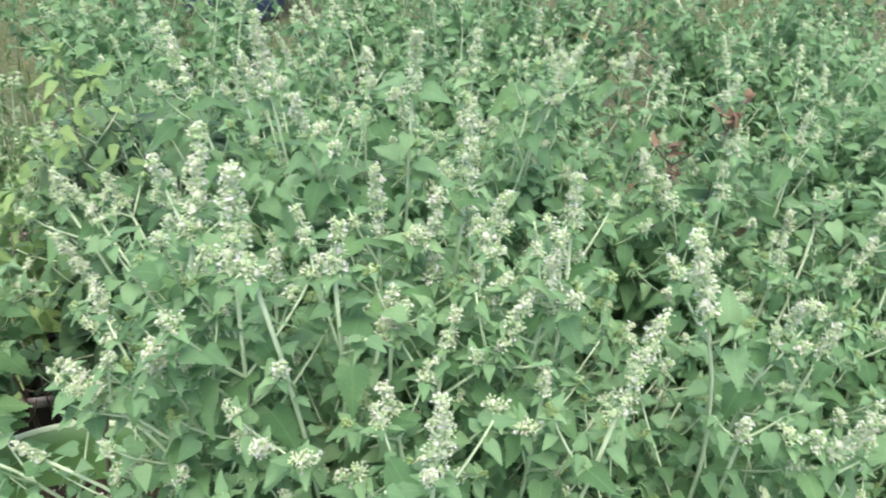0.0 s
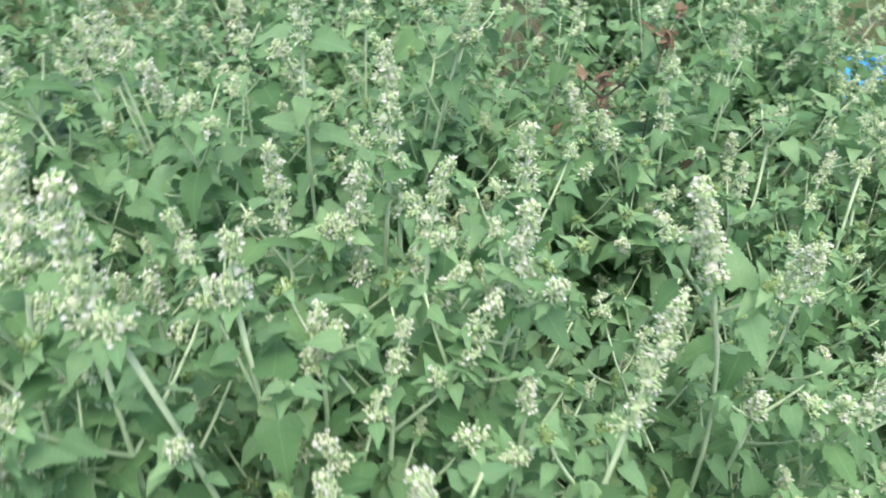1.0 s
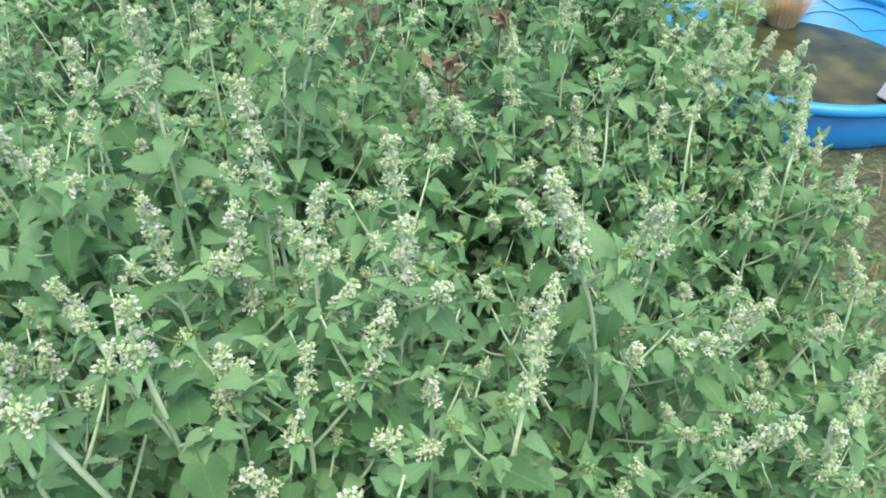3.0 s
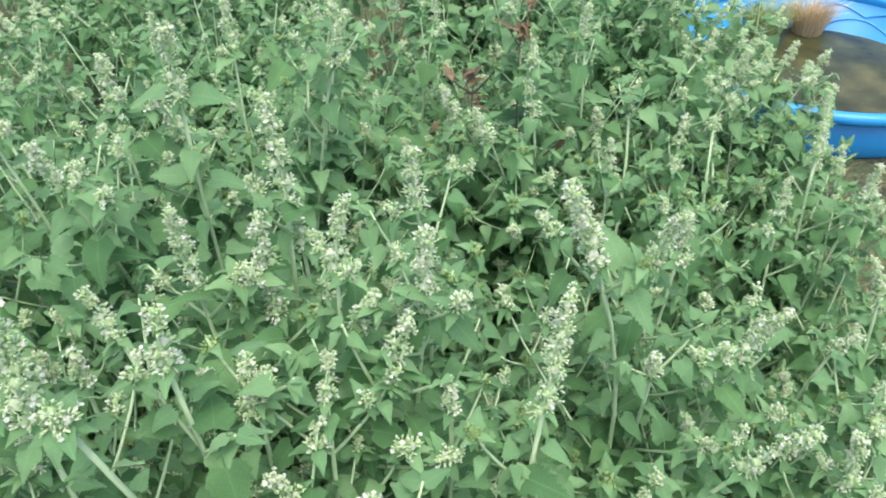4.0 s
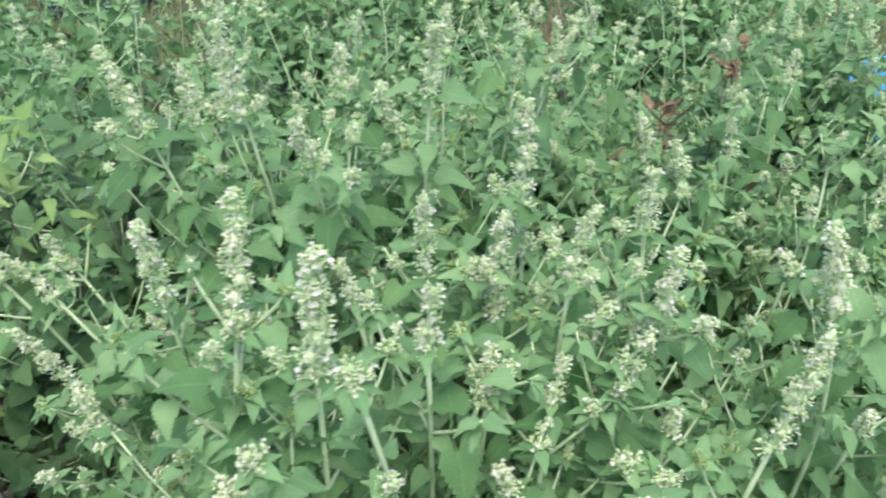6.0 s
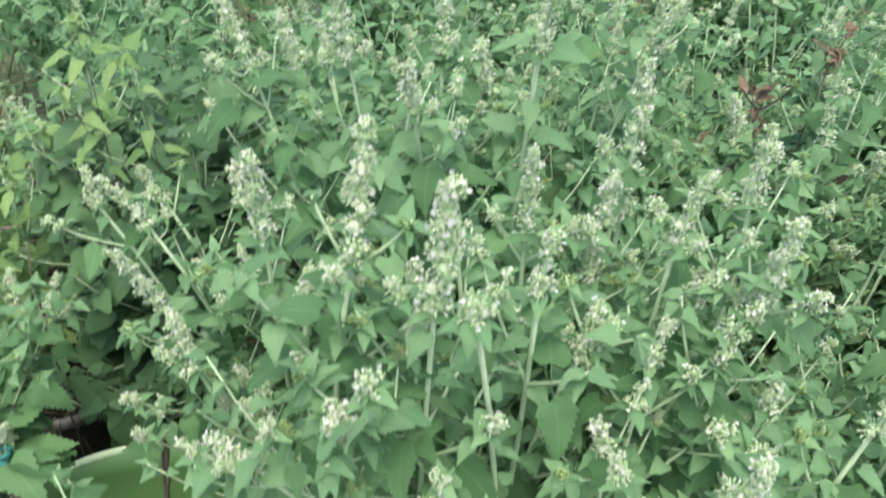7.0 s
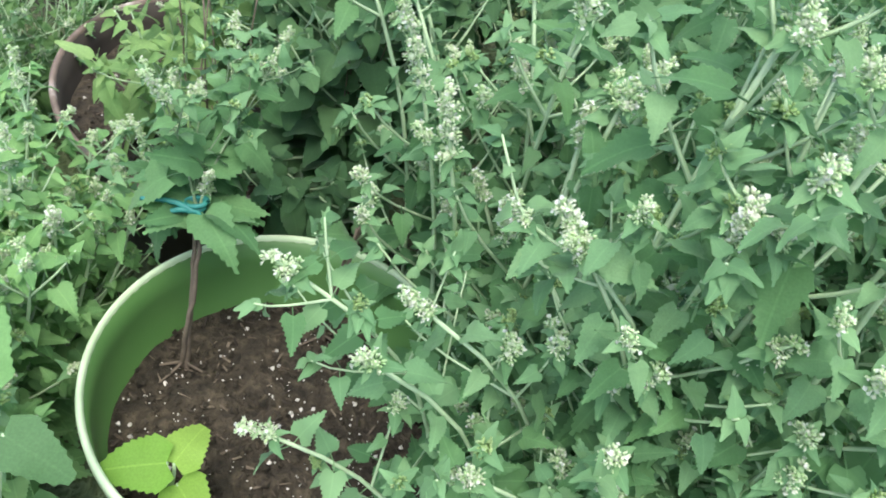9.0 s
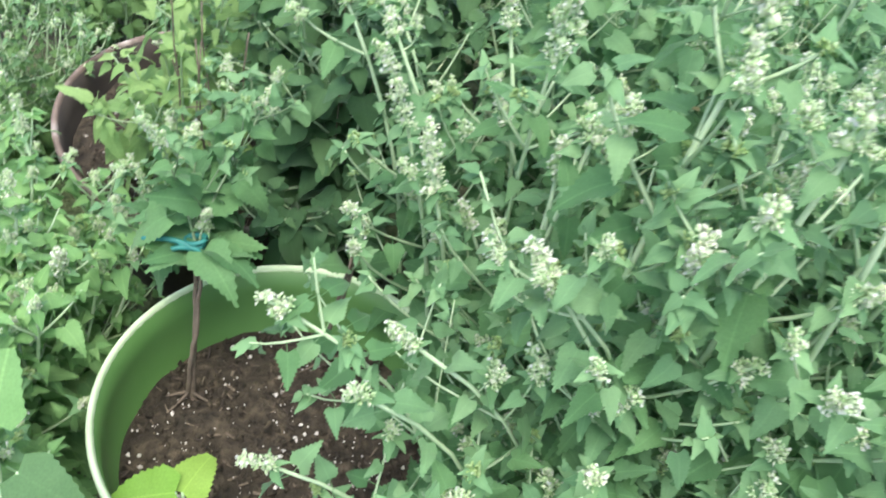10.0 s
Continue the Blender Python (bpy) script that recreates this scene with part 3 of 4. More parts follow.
class Plant:
    def __init__(self, root, label, seed, leaf=LEAF, stem_mat=STEM, size=1.0, flowers=True, bases=None, leaf_from=0.2, shapes=None, bloom=0.42, lean=0.45, branch=0.46, thick=1.0, top=0.022, tufts=0.34, far=False, name="catnip_plant", category="catnip", group="catnip plants"):
        self.root = np.array(root, dtype=float)
        self.ob = thing(name, root, label, category, group)
        self.g = np.random.default_rng(seed)
        self.leaf, self.stem_mat, self.size, self.flowers = leaf, stem_mat, size, flowers
        self.bases = [np.array(b, dtype=float) for b in (bases or [root])]
        self.spread = 0.35 if bases is None else 0.0
        self.bloom, self.lean, self.branch, self.thick, self.top = bloom, lean, branch, thick * (0.7 if far else 1.0), top
        self.tufts, self.far = tufts, far
        self.leaf_from, self.shapes = leaf_from, shapes or (FAR_SHAPES if far else LEAF_SHAPES)
        self.leaves = []

    def in_hollow(self, p):
        """Inside the clear space over the green pot, into which the plants round it hardly grow."""
        x, y, z = self.root + p
        return self.spread > 0 and z < 0.62 and math.hypot(x + 0.53, y - 0.76) < 0.215

    def put_leaf(self, stem, p, out, size, young=False, small=False):
        g = self.g
        if self.in_hollow(p + unit(out) * size * 0.7) and g.random() < 0.9:
            return
        d = unit((out[0], out[1], out[2] + g.uniform(-0.85, 0.05)))
        up = np.array((g.normal() * 0.3, g.normal() * 0.3 - 0.12, 1.0))
        # young picks the paler tone, for shoot tips and for lit upper leaves.
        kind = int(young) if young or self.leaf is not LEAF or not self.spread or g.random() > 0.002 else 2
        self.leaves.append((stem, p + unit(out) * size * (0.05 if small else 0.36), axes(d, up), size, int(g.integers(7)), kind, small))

    def shoot(self, s, stem, pts, r0, r1, size0, size1, gap, from_len=0.0, side=True, stop=0.0, sides=5):
        """Tube along pts with opposite leaf pairs; returns the end's direction."""
        g = self.g
        n = len(pts)
        s.tube(pts, np.linspace(r0, r1, n), sides, 0)
        seg = np.linalg.norm(np.diff(pts, axis=0), axis=1)
        cum = np.concatenate([[0], np.cumsum(seg)])
        total = cum[-1]
        pos, turn = from_len, g.uniform(0, 3.14)
        branches = []
        while pos < total - stop:
            k = min(n - 2, int(np.searchsorted(cum, pos, side="right")) - 1)
            f = (pos - cum[k]) / max(seg[k], 1e-6)
            p = pts[k] * (1 - f) + pts[k + 1] * f
            t = unit(pts[k + 1] - pts[k])
            ax = axes(t, (0.2, 0.9, 0.3))
            u = pos / total
            size = (size0 + (size1 - size0) * min(1.0, max(0.0, u - 0.38) / 0.40)) * g.uniform(0.78, 1.18) * self.size
            pair = side and u > 0.35 and g.random() < self.branch
            for sgn in (1, -1):
                o = (ax[:, 0] * math.cos(turn) + ax[:, 2] * math.sin(turn)) * sgn
                o = unit(o + t * 0.3)
                # Upper leaves turn paler: young growth, plus canopy-top light put into the colour.
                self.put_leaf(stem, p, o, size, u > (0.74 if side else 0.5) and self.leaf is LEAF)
                if pair and g.random() < 0.85:
                    branches.append((p, unit(o + t * g.uniform(0.3, 0.85) + (0, 0, 0.2)), total - pos))
            turn += 1.57 + g.normal() * 0.2
            pos += gap * g.uniform(0.8, 1.25)
        return unit(pts[-1] - pts[-2]), branches

    def spike(self, stem, p, d, length, kinds=None):
        g = self.g
        near = sorted(kinds or (FAR_SPIKES if self.far else SPIKES), key=lambda q: abs(q[0] - length))[:3]
        ln, me = near[int(g.integers(3))]
        ax = axes(unit(d), (0.3, 1, 0.2))
        r = np.stack([ax[:, 0], -ax[:, 2], ax[:, 1]], 1)
        a = g.uniform(0, 6.28)
        spin = np.array([(math.cos(a), -math.sin(a), 0), (math.sin(a), math.cos(a), 0), (0, 0, 1)])
        link("flower_spike", me, stem, m=to_matrix(p, r @ spin, min(1.2, max(0.8, length / ln))))

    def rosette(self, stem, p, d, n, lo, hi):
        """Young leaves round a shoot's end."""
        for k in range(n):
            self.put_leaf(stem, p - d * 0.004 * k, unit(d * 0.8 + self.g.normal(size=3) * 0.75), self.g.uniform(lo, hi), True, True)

    def stem(self, tip, spike=0.07, lean=0.45, bare=False):
        g = self.g
        tip = np.array(tip, dtype=float) - self.root
        flat = tip * (1, 1, 0)
        bases = [b - self.root for b in self.bases]
        b = min(bases, key=lambda q: np.linalg.norm((q - tip)[:2])).copy()
        b[:2] += flat[:2] * self.spread * g.uniform(0.6, 1.1) + g.normal(size=2) * (0.03 if self.spread else 0.004)
        away = (b + self.root)[:2] - POT_AT
        if self.spread and np.linalg.norm(away) < 0.275:
            b[:2] += unit(away) * (0.275 - np.linalg.norm(away))
        h = np.linalg.norm(tip - b)
        out = unit((tip - b) * (1, 1, 0) + 1e-6) * min(1.0, np.linalg.norm((tip - b)[:2]) / 0.25)
        d = unit(out * lean + (g.normal() * 0.12, g.normal() * 0.12, 1.0))
        end = tip - d * spike * 0.9
        p1 = b + np.array((0, 0, 0.42)) * h + out * 0.12 * h + g.normal(size=3) * 0.02
        pts = bezier(b, p1, end - d * 0.36 * h, end, 13)
        s = Soup()
        stem_ob = new("stem", bpy.data.meshes.new("stem"))
        stem_ob.parent = self.ob
        plain = bare or not self.flowers
        d, branches = self.shoot(s, stem_ob, pts, 0.0042 * self.thick, (0.0009 if plain else 0.0022) * self.thick, 0.078, self.top if self.flowers else 0.026, 0.050, h * self.leaf_from)
        if plain:
            self.rosette(stem_ob, pts[-1], d, 6, 0.014, 0.026)
            if self.flowers:
                self.spike(stem_ob, pts[-1] - d * 0.004, d, 0.012, BUDS)
        else:
            self.spike(stem_ob, pts[-1] - d * 0.004, d, spike)
            if spike > 0.065 and not self.far:
                ax = axes(d, (0.3, 1, 0.2))
                turn = g.uniform(0, 3.14)
                for sgn in (1, -1):
                    if g.random() < 0.5:
                        o = (ax[:, 0] * math.cos(turn) + ax[:, 2] * math.sin(turn)) * sgn
                        p, reach = pts[-1] - d * g.uniform(0.004, 0.022), g.uniform(0.014, 0.030)
                        q = bezier(p, p + o * reach * 0.5, p + o * reach * 0.8 + d * reach * 0.3, p + o * reach * 0.9 + d * reach * 0.8, 4)
                        s.tube(q, [0.0013, 0.0012, 0.0011, 0.001], 4)
                        self.spike(stem_ob, q[-1] - d * 0.003, unit(d + o * 0.5), g.uniform(0.015, 0.028))
        for p, o, left in branches:
            length = min(0.19, 0.045 + left * g.uniform(0.22, 0.5)) * (0.8 + 0.3 * self.size)
            e = p + o * length + np.array((0, 0, 0.16 * length))
            if self.in_hollow(e):
                continue
            q = bezier(p, p + o * length * 0.4, e - np.array((0, 0, length * 0.16)) - o * length * 0.2, e, 5)
            bd, _ = self.shoot(s, stem_ob, q, 0.0020 * self.thick, 0.0012 * self.thick, 0.042, 0.020, 0.042, 0.034, False, sides=4)
            roll = g.random()
            tufts = self.tufts * (0.35 if plain and not self.far else 1.0)
            if self.flowers and roll < tufts:
                self.spike(stem_ob, q[-1] - bd * 0.004, bd, g.uniform(0.014, 0.027))
                self.rosette(stem_ob, q[-1] - bd * 0.003, bd, 2, 0.012, 0.020)
            else:
                self.rosette(stem_ob, q[-1], bd, 4, 0.012, 0.024)
                if self.flowers and not self.far and roll < tufts + 0.25:
                    self.spike(stem_ob, q[-1] - bd * 0.003, bd, 0.010, BUDS)
        stem_ob.data = s.mesh("stem", [self.stem_mat])

    def fill(self, n, cx, cy, rx, ry, lower=(0.12, 0.32), spike=(0.025, 0.05)):
        """More shoots, up to a little below the canopy."""
        g = self.g
        for k in range(n):
            a, q = g.uniform(0, 6.283), math.sqrt(g.random())
            x, y = cx + rx * q * math.cos(a), cy + ry * q * math.sin(a)
            z = canopy(x, y) - g.uniform(*lower)
            if z > self.root[2] + 0.15:
                self.stem((x, y, z), g.uniform(*spike), lean=self.lean, bare=g.random() > self.bloom)

    def trunk(self, pts, radius, strands=2):
        """A bare woody stem of twined strands with small roots at its foot."""
        g = self.g
        pts = np.array(pts, dtype=float) - self.root
        s = Soup()
        n = 16
        line = bezier(*pts, n)
        for k in range(strands):
            a = np.linspace(0, 4.0, n) + k * 3.14
            off = np.stack([np.cos(a), np.sin(a), np.zeros(n)], 1) * radius * 0.85
            s.tube(line + off + g.normal(size=(n, 3)) * 0.0008, np.linspace(radius * 1.05, radius * 0.7, n), 7)
        for k in range(3):
            a = g.uniform(0, 6.28)
            e = line[0] + np.array((math.cos(a), math.sin(a), -0.15)) * 0.045
            s.tube(bezier(line[0] + (0, 0, 0.02), line[0] + (0, 0, 0.008), e + (0, 0, 0.008), e, 7), np.linspace(radius * 0.8, radius * 0.25, 7), 5)
        link("woody_stem", s.mesh("woody_stem", [WOOD]), self.ob, "bare brown twined woody stem")

    def finish(self, keep=280):
        """The uppermost and nearest leaves become parts, the rest one mass."""
        order = sorted(range(len(self.leaves)), key=lambda i: 10 * self.leaves[i][6] - (self.leaves[i][1][2] - 0.6 * self.leaves[i][1][1]))
        meshes = leaf_meshes(self.leaf, self.shapes)
        young_lit = leaf_meshes(LEAF_YOUNG_LIT if self.leaf is LEAF else self.leaf, self.shapes)
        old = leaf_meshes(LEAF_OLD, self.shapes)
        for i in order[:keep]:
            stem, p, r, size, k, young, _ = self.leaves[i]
            link("leaf", (meshes, young_lit, old)[young][k], stem, "yellowing withered leaf" if young == 2 else "", to_matrix(p, r, size))
        rest = order[keep:]
        if rest:
            vs, fs, uvs, mi, n = [], [], [], [], 0
            for i in rest:
                _, p, r, size, k, young, small = self.leaves[i]
                v, f, uv = (SMALL_SHAPES if small else self.shapes)[k]
                vs.append(p + (v * size) @ r.T)
                fs += [tuple(j + n for j in q) for q in f]
                uvs.append(uv)
                mi += [young] * len(f)
                n += len(v)
            ob = link("foliage", mesh_of("foliage", np.concatenate(vs), fs, [self.leaf, LEAF_YOUNG_LIT if self.leaf is LEAF else self.leaf, LEAF_OLD], mi, np.concatenate(uvs)), self.ob)
            tagged(ob, kind="stuff")
        return len(self.leaves)


CENTRE = [(-0.03, 0.764, 1.03, 0.11), (0.041, 0.731, 1.02, 0.07), (0.154, 0.626, 1.04, 0.10), (0.225, 0.537, 1.02, 0.12), (0.15, 0.578, 0.92, 0.035),
          (0.184, 0.769, 1.03, 0.07), (0.074, 0.781, 1.10, 0.12), (0.095, 0.70, 1.045, 0.08), (0.103, 0.656, 0.98, 0.05), (0.126, 0.607, 0.985, 0.06),
          (0.057, 0.613, 0.96, 0.05), (-0.057, 0.591, 1.06, 0.06), (-0.104, 0.717, 1.0, 0.05), (0.0, 0.607, 0.975, 0.04), (-0.117, 0.527, 1.07, 0.028),
          (-0.134, 0.556, 1.16, 0.15), (0.0, 0.554, 0.91, 0.04), (0.0, 0.603, 0.97, 0.05), (0.045, 0.428, 1.02, 0.09), (0.049, 0.749, 0.95, 0.06),
          (0.081, 0.805, 0.98, 0.06), (0.196, 0.774, 0.93, 0.08), (-0.170, 0.648, 1.115, 0.11)]
SPRAWL = [(-0.218, 0.548, 0.765, 0.03), (-0.206, 0.524, 0.97, 0.05), (-0.104, 0.458, 0.92, 0.05), (-0.204, 0.519, 0.965, 0.05), (-0.288, 0.547, 0.90, 0.06), (-0.374, 0.564, 0.785, 0.05),
          (-0.48, 0.589, 0.765, 0.05), (-0.401, 0.515, 0.77, 0.045), (-0.471, 0.508, 0.655, 0.05), (-0.292, 0.552, 0.91, 0.06), (-0.15, 0.567, 1.0, 0.04), (-0.09, 0.50, 0.82, 0.03), (-0.20, 0.47, 0.74, 0.03), (-0.30, 0.48, 0.70, 0.04)]
LEFT = [(-0.373, 0.78, 0.815, 0.08), (-0.296, 0.724, 0.755, 0.08), (-0.42, 0.837, 0.86, 0.11), (-0.464, 0.969, 0.87, 0.09), (-0.454, 1.077, 0.81, 0.06), (-0.273, 0.795, 1.01, 0.13),
        (-0.315, 0.893, 0.81, 0.06), (-0.176, 0.816, 0.86, 0.05), (-0.506, 0.99, 0.85, 0.05), (-0.251, 0.761, 0.85, 0.04), (-0.226, 0.745, 0.92, 0.06), (-0.319, 0.83, 0.69, 0.04),
        (-0.131, 0.712, 0.94, 0.04), (-0.32, 0.948, 0.89, 0.05)]
POTTED = [(-0.667, 0.862, 0.70, 0.045), (-0.65, 0.935, 0.625, 0.04), (-0.626, 1.023, 0.68, 0.06), (-0.56, 0.991, 0.70, 0.05), (-0.607, 0.855, 0.59, 0.045),
          (-0.422, 0.862, 0.615, 0.03), (-0.735, 0.89, 0.53, 0.035)]
RIGHT = [(0.273, 0.62, 1.06, 0.12), (0.427, 0.678, 0.955, 0.09), (0.482, 0.577, 0.89, 0.09), (0.426, 0.463, 0.865, 0.10), (0.426, 0.585, 0.755, 0.04),
         (0.378, 0.606, 0.84, 0.04), (0.559, 0.99, 0.83, 0.05), (0.548, 0.655, 0.79, 0.06), (0.667, 1.125, 0.84, 0.05), (0.58, 0.83, 0.80, 0.05)]
OUTER = [(1.06, 0.95, 0.62, 0.05), (1.0, 0.9, 0.68, 0.05), (0.92, 0.72, 0.64, 0.05), (1.08, 1.05, 0.66, 0.05), (0.80, 0.52, 0.60, 0.06), (0.93, 0.85, 0.78, 0.08), (0.84, 0.73, 0.72, 0.06), (0.80, 0.90, 0.76, 0.06), (0.97, 1.02, 0.72, 0.06), (0.72, 0.66, 0.70, 0.05),
         (0.88, 0.60, 0.52, 0.05), (1.0, 0.80, 0.55, 0.05), (0.95, 1.0, 0.82, 0.06), (0.90, 0.95, 0.80, 0.05)]
BACK = [(0.40, 1.104, 0.86, 0.07), (0.386, 1.20, 0.855, 0.09), (0.531, 1.197, 0.91, 0.06), (0.507, 1.232, 0.94, 0.09), (0.693, 1.317, 0.89, 0.06),
        (0.501, 1.133, 0.87, 0.07), (0.50, 1.22, 0.98, 0.08), (0.841, 1.059, 0.88, 0.09), (0.892, 1.113, 0.87, 0.09), (0.80, 1.50, 0.90, 0.07), (1.02, 1.28, 0.78, 0.06), (0.96, 1.16, 0.83, 0.06), (1.02, 1.2, 0.78, 0.05), (0.9, 1.22, 0.84, 0.06), (1.04, 1.11, 0.83, 0.07), (1.08, 1.22, 0.79, 0.05), (1.10, 1.12, 0.74, 0.04)]
BACK_LEFT = [(-0.07, 1.132, 1.02, 0.08), (0.21, 1.093, 1.035, 0.08), (0.232, 1.156, 1.02, 0.08), (0.004, 0.897, 1.135, 0.09), (-0.134, 0.864, 1.055, 0.07), (0.10, 1.30, 1.0, 0.08), (-0.28, 1.25, 0.95, 0.08),
             (-0.206, 1.005, 1.10, 0.12), (-0.33, 1.05, 1.06, 0.11), (-0.271, 1.158, 0.96, 0.06), (-0.115, 0.987, 0.97, 0.03), (0.198, 1.236, 0.96, 0.06), (-0.221, 1.213, 0.95, 0.06), (-0.023, 1.136, 0.96, 0.09)]
POTSIDE = [(-0.93, 1.03, 0.54, 0.06), (-0.86, 0.89, 0.54, 0.06), (-0.80, 0.85, 0.46, 0.05), (-0.86, 0.70, 0.44, 0.05), (-0.80, 0.60, 0.46, 0.04), (-0.78, 0.50, 0.48, 0.03), (-0.95, 0.80, 0.46, 0.05),
           (-0.90, 0.62, 0.45, 0.03), (-0.82, 0.76, 0.43, 0.03), (-0.98, 0.92, 0.48, 0.04), (-1.05, 1.05, 0.46, 0.04), (-0.86, 0.50, 0.44, 0.03)]
FAR = [(-0.30, 2.12, 0.74, 0.07), (-0.36, 2.2, 0.72, 0.06), (-0.26, 1.80, 0.86, 0.07), (-0.001, 1.60, 0.87, 0.08), (-0.27, 1.55, 0.87, 0.08), (0.316, 2.015, 0.82, 0.11), (-0.20, 1.90, 0.84, 0.08), (0.10, 2.2, 0.82, 0.08), (0.35, 1.65, 0.88, 0.07), (0.5, 2.3, 0.75, 0.07)]
FAR_RIGHT = [(1.08, 1.42, 0.80, 0.06), (1.14, 1.36, 0.78, 0.05), (1.06, 1.62, 0.86, 0.07), (1.18, 1.48, 0.74, 0.06), (1.24, 1.66, 0.80, 0.06), (1.2, 1.75, 0.82, 0.06), (1.12, 1.85, 0.84, 0.07), (1.28, 1.9, 0.78, 0.06), (1.22, 1.55, 0.76, 0.06), (1.3, 2.2, 0.76, 0.06), (1.02, 1.52, 0.84, 0.07), (1.16, 1.62, 0.80, 0.07), (0.66, 1.70, 0.88, 0.08), (0.96, 1.98, 0.80, 0.09), (1.10, 1.70, 0.74, 0.07), (0.85, 2.2, 0.76, 0.07), (1.3, 2.05, 0.70, 0.06)]
FAR_LEFT = [(-0.53, 1.60, 0.85, 0.08), (-0.70, 2.0, 0.78, 0.08), (-0.45, 2.05, 0.80, 0.07), (-0.95, 2.25, 0.68, 0.06), (-0.6, 2.4, 0.72, 0.06)]
for group in (CENTRE, SPRAWL, LEFT, RIGHT, OUTER, BACK, BACK_LEFT, FAR, FAR_RIGHT, FAR_LEFT):
    ALL_TIPS += [t[:3] for t in group]
ALL_TIPS += [(-0.9, 2.4, 0.80), (-0.5, 2.5, 0.84), (0.1, 0.36, 0.60), (-0.1, 0.36, 0.60), (0.35, 0.36, 0.58), (-0.3, 0.40, 0.66), (0.9, 0.5, 0.45), (1.12, 0.9, 0.5), (1.2, 1.3, 0.55), (0.2, 2.6, 0.90), (-0.6, 2.7, 0.86), (0.7, 2.6, 0.88), (1.15, 2.5, 0.83), (1.4, 2.3, 0.74), (1.5, 2.95, 0.82), (0.0, 3.1, 0.88), (1.4, 1.85, 0.70), (1.5, 2.05, 0.66), (-1.1, 2.8, 0.82), (0.1, 2.9, 0.86)]

def shrub_tips(seed, n, cx, cy, rx, ry, z0, z1, drop=0.4):
    g = np.random.default_rng(seed)
    out = []
    for k in range(n):
        a, q = g.uniform(0, 6.283), math.sqrt(g.random())
        x, y = cx + rx * q * math.cos(a), cy + ry * q * math.sin(a)
        if math.hypot(x + 0.478, y - 0.738) > 0.31:
            out.append((x, y, g.uniform(z0, z1) * (1 - drop * q * q), 0.02))
    return out


LOOK = "bushy catnip plant with pale flower spikes and toothed grey-green leaves"


def bush(root, tips, fills, seed, label=LOOK, keep=280, trunks=(), lean=0.45, **more):
    p = Plant(root, label, seed, lean=lean, **more)
    for t in trunks:
        p.trunk(*t)
    for x, y, z, s in tips:
        p.stem((x, y, z), s, lean)
    for f in fills:
        p.fill(*f)
    return p.finish(keep)


bush((-0.03, 0.67, 0.0), CENTRE, [(24, 0.08, 0.70, 0.26, 0.20, (0.15, 0.34)), (9, 0.08, 0.47, 0.24, 0.09, (0.26, 0.42))], 11, lean=0.05, bloom=0.0)
bush((-0.09, 0.60, 0.0), [(x, y, z, s * 0.7) for x, y, z, s in SPRAWL], [(9, -0.15, 0.54, 0.13, 0.12)], 25, "sprawling catnip plant leaning over the green pot", lean=1.3, keep=260, branch=0.44, size=0.82, thick=0.8, top=0.038)
bush((-0.22, 0.88, 0.0), LEFT, [(14, -0.20, 0.88, 0.14, 0.18)], 12, "catnip plant with spreading shoots behind the green pot", lean=0.65, bloom=0.1, keep=240, branch=0.38, size=0.9, top=0.026)
CROWNS = [(-0.617, 0.84, 0.50), (-0.435, 0.875, 0.50)]
bush((-0.56, 0.83, 0.262), POTTED + [(-0.60, 0.95, 0.60, 0.03), (-0.68, 0.94, 0.56, 0.03), (-0.70, 1.0, 0.60, 0.03), (-0.64, 1.06, 0.58, 0.03), (-0.62, 0.89, 0.55, 0.03), (-0.72, 0.94, 0.55, 0.03)], [], 13,
     "catnip plant with bare woody stems rooted in the green pot", bases=CROWNS, leaf_from=0.12, size=0.80, branch=0.6, thick=0.5, top=0.034, stem_mat=STEM_DULL,
     trunks=[([(-0.624, 0.800, 0.262), (-0.622, 0.80, 0.34), (-0.612, 0.825, 0.42), (-0.617, 0.845, 0.53)], 0.0036), ([(-0.455, 0.895, 0.262), (-0.46, 0.89, 0.34), (-0.44, 0.87, 0.42), (-0.43, 0.87, 0.53)], 0.0034)])
bush((0.36, 0.76, 0.0), RIGHT, [(26, 0.46, 0.72, 0.26, 0.34)], 14, "catnip plant with drooping outer stems near bare earth", lean=0.18, bloom=0.15)
bush((0.78, 0.82, 0.0), OUTER, [(42, 0.82, 0.82, 0.28, 0.36, (0.03, 0.24))], 21, "low spreading catnip plant beside bare brown earth", keep=240, lean=0.3)
bush((0.50, 0.47, 0.0), [(0.66, 0.555, 0.76, 0.10), (0.57, 0.50, 0.76, 0.10)], [], 35, "short catnip plant leaning out over bare earth", keep=60, lean=0.5)
bush((0.60, 1.25, 0.0), BACK, [(34, 0.66, 1.27, 0.42, 0.32), (12, 1.0, 1.14, 0.16, 0.2, (0.0, 0.14))], 15, keep=200, size=1.15, top=0.034, thick=0.85)
bush((0.02, 1.15, 0.0), BACK_LEFT, [(32, 0.0, 1.15, 0.40, 0.32)], 16, "tall catnip plant with airy flowering shoots", keep=200, size=1.12, top=0.032, thick=0.9)
bush((-0.92, 0.80, 0.0), POTSIDE + shrub_tips(71, 60, -0.93, 0.78, 0.26, 0.38, 0.40, 0.50, 0.15), [], 17, "low fresh green catnip growing against the green pot", keep=280, leaf=LEAF_FRESH)
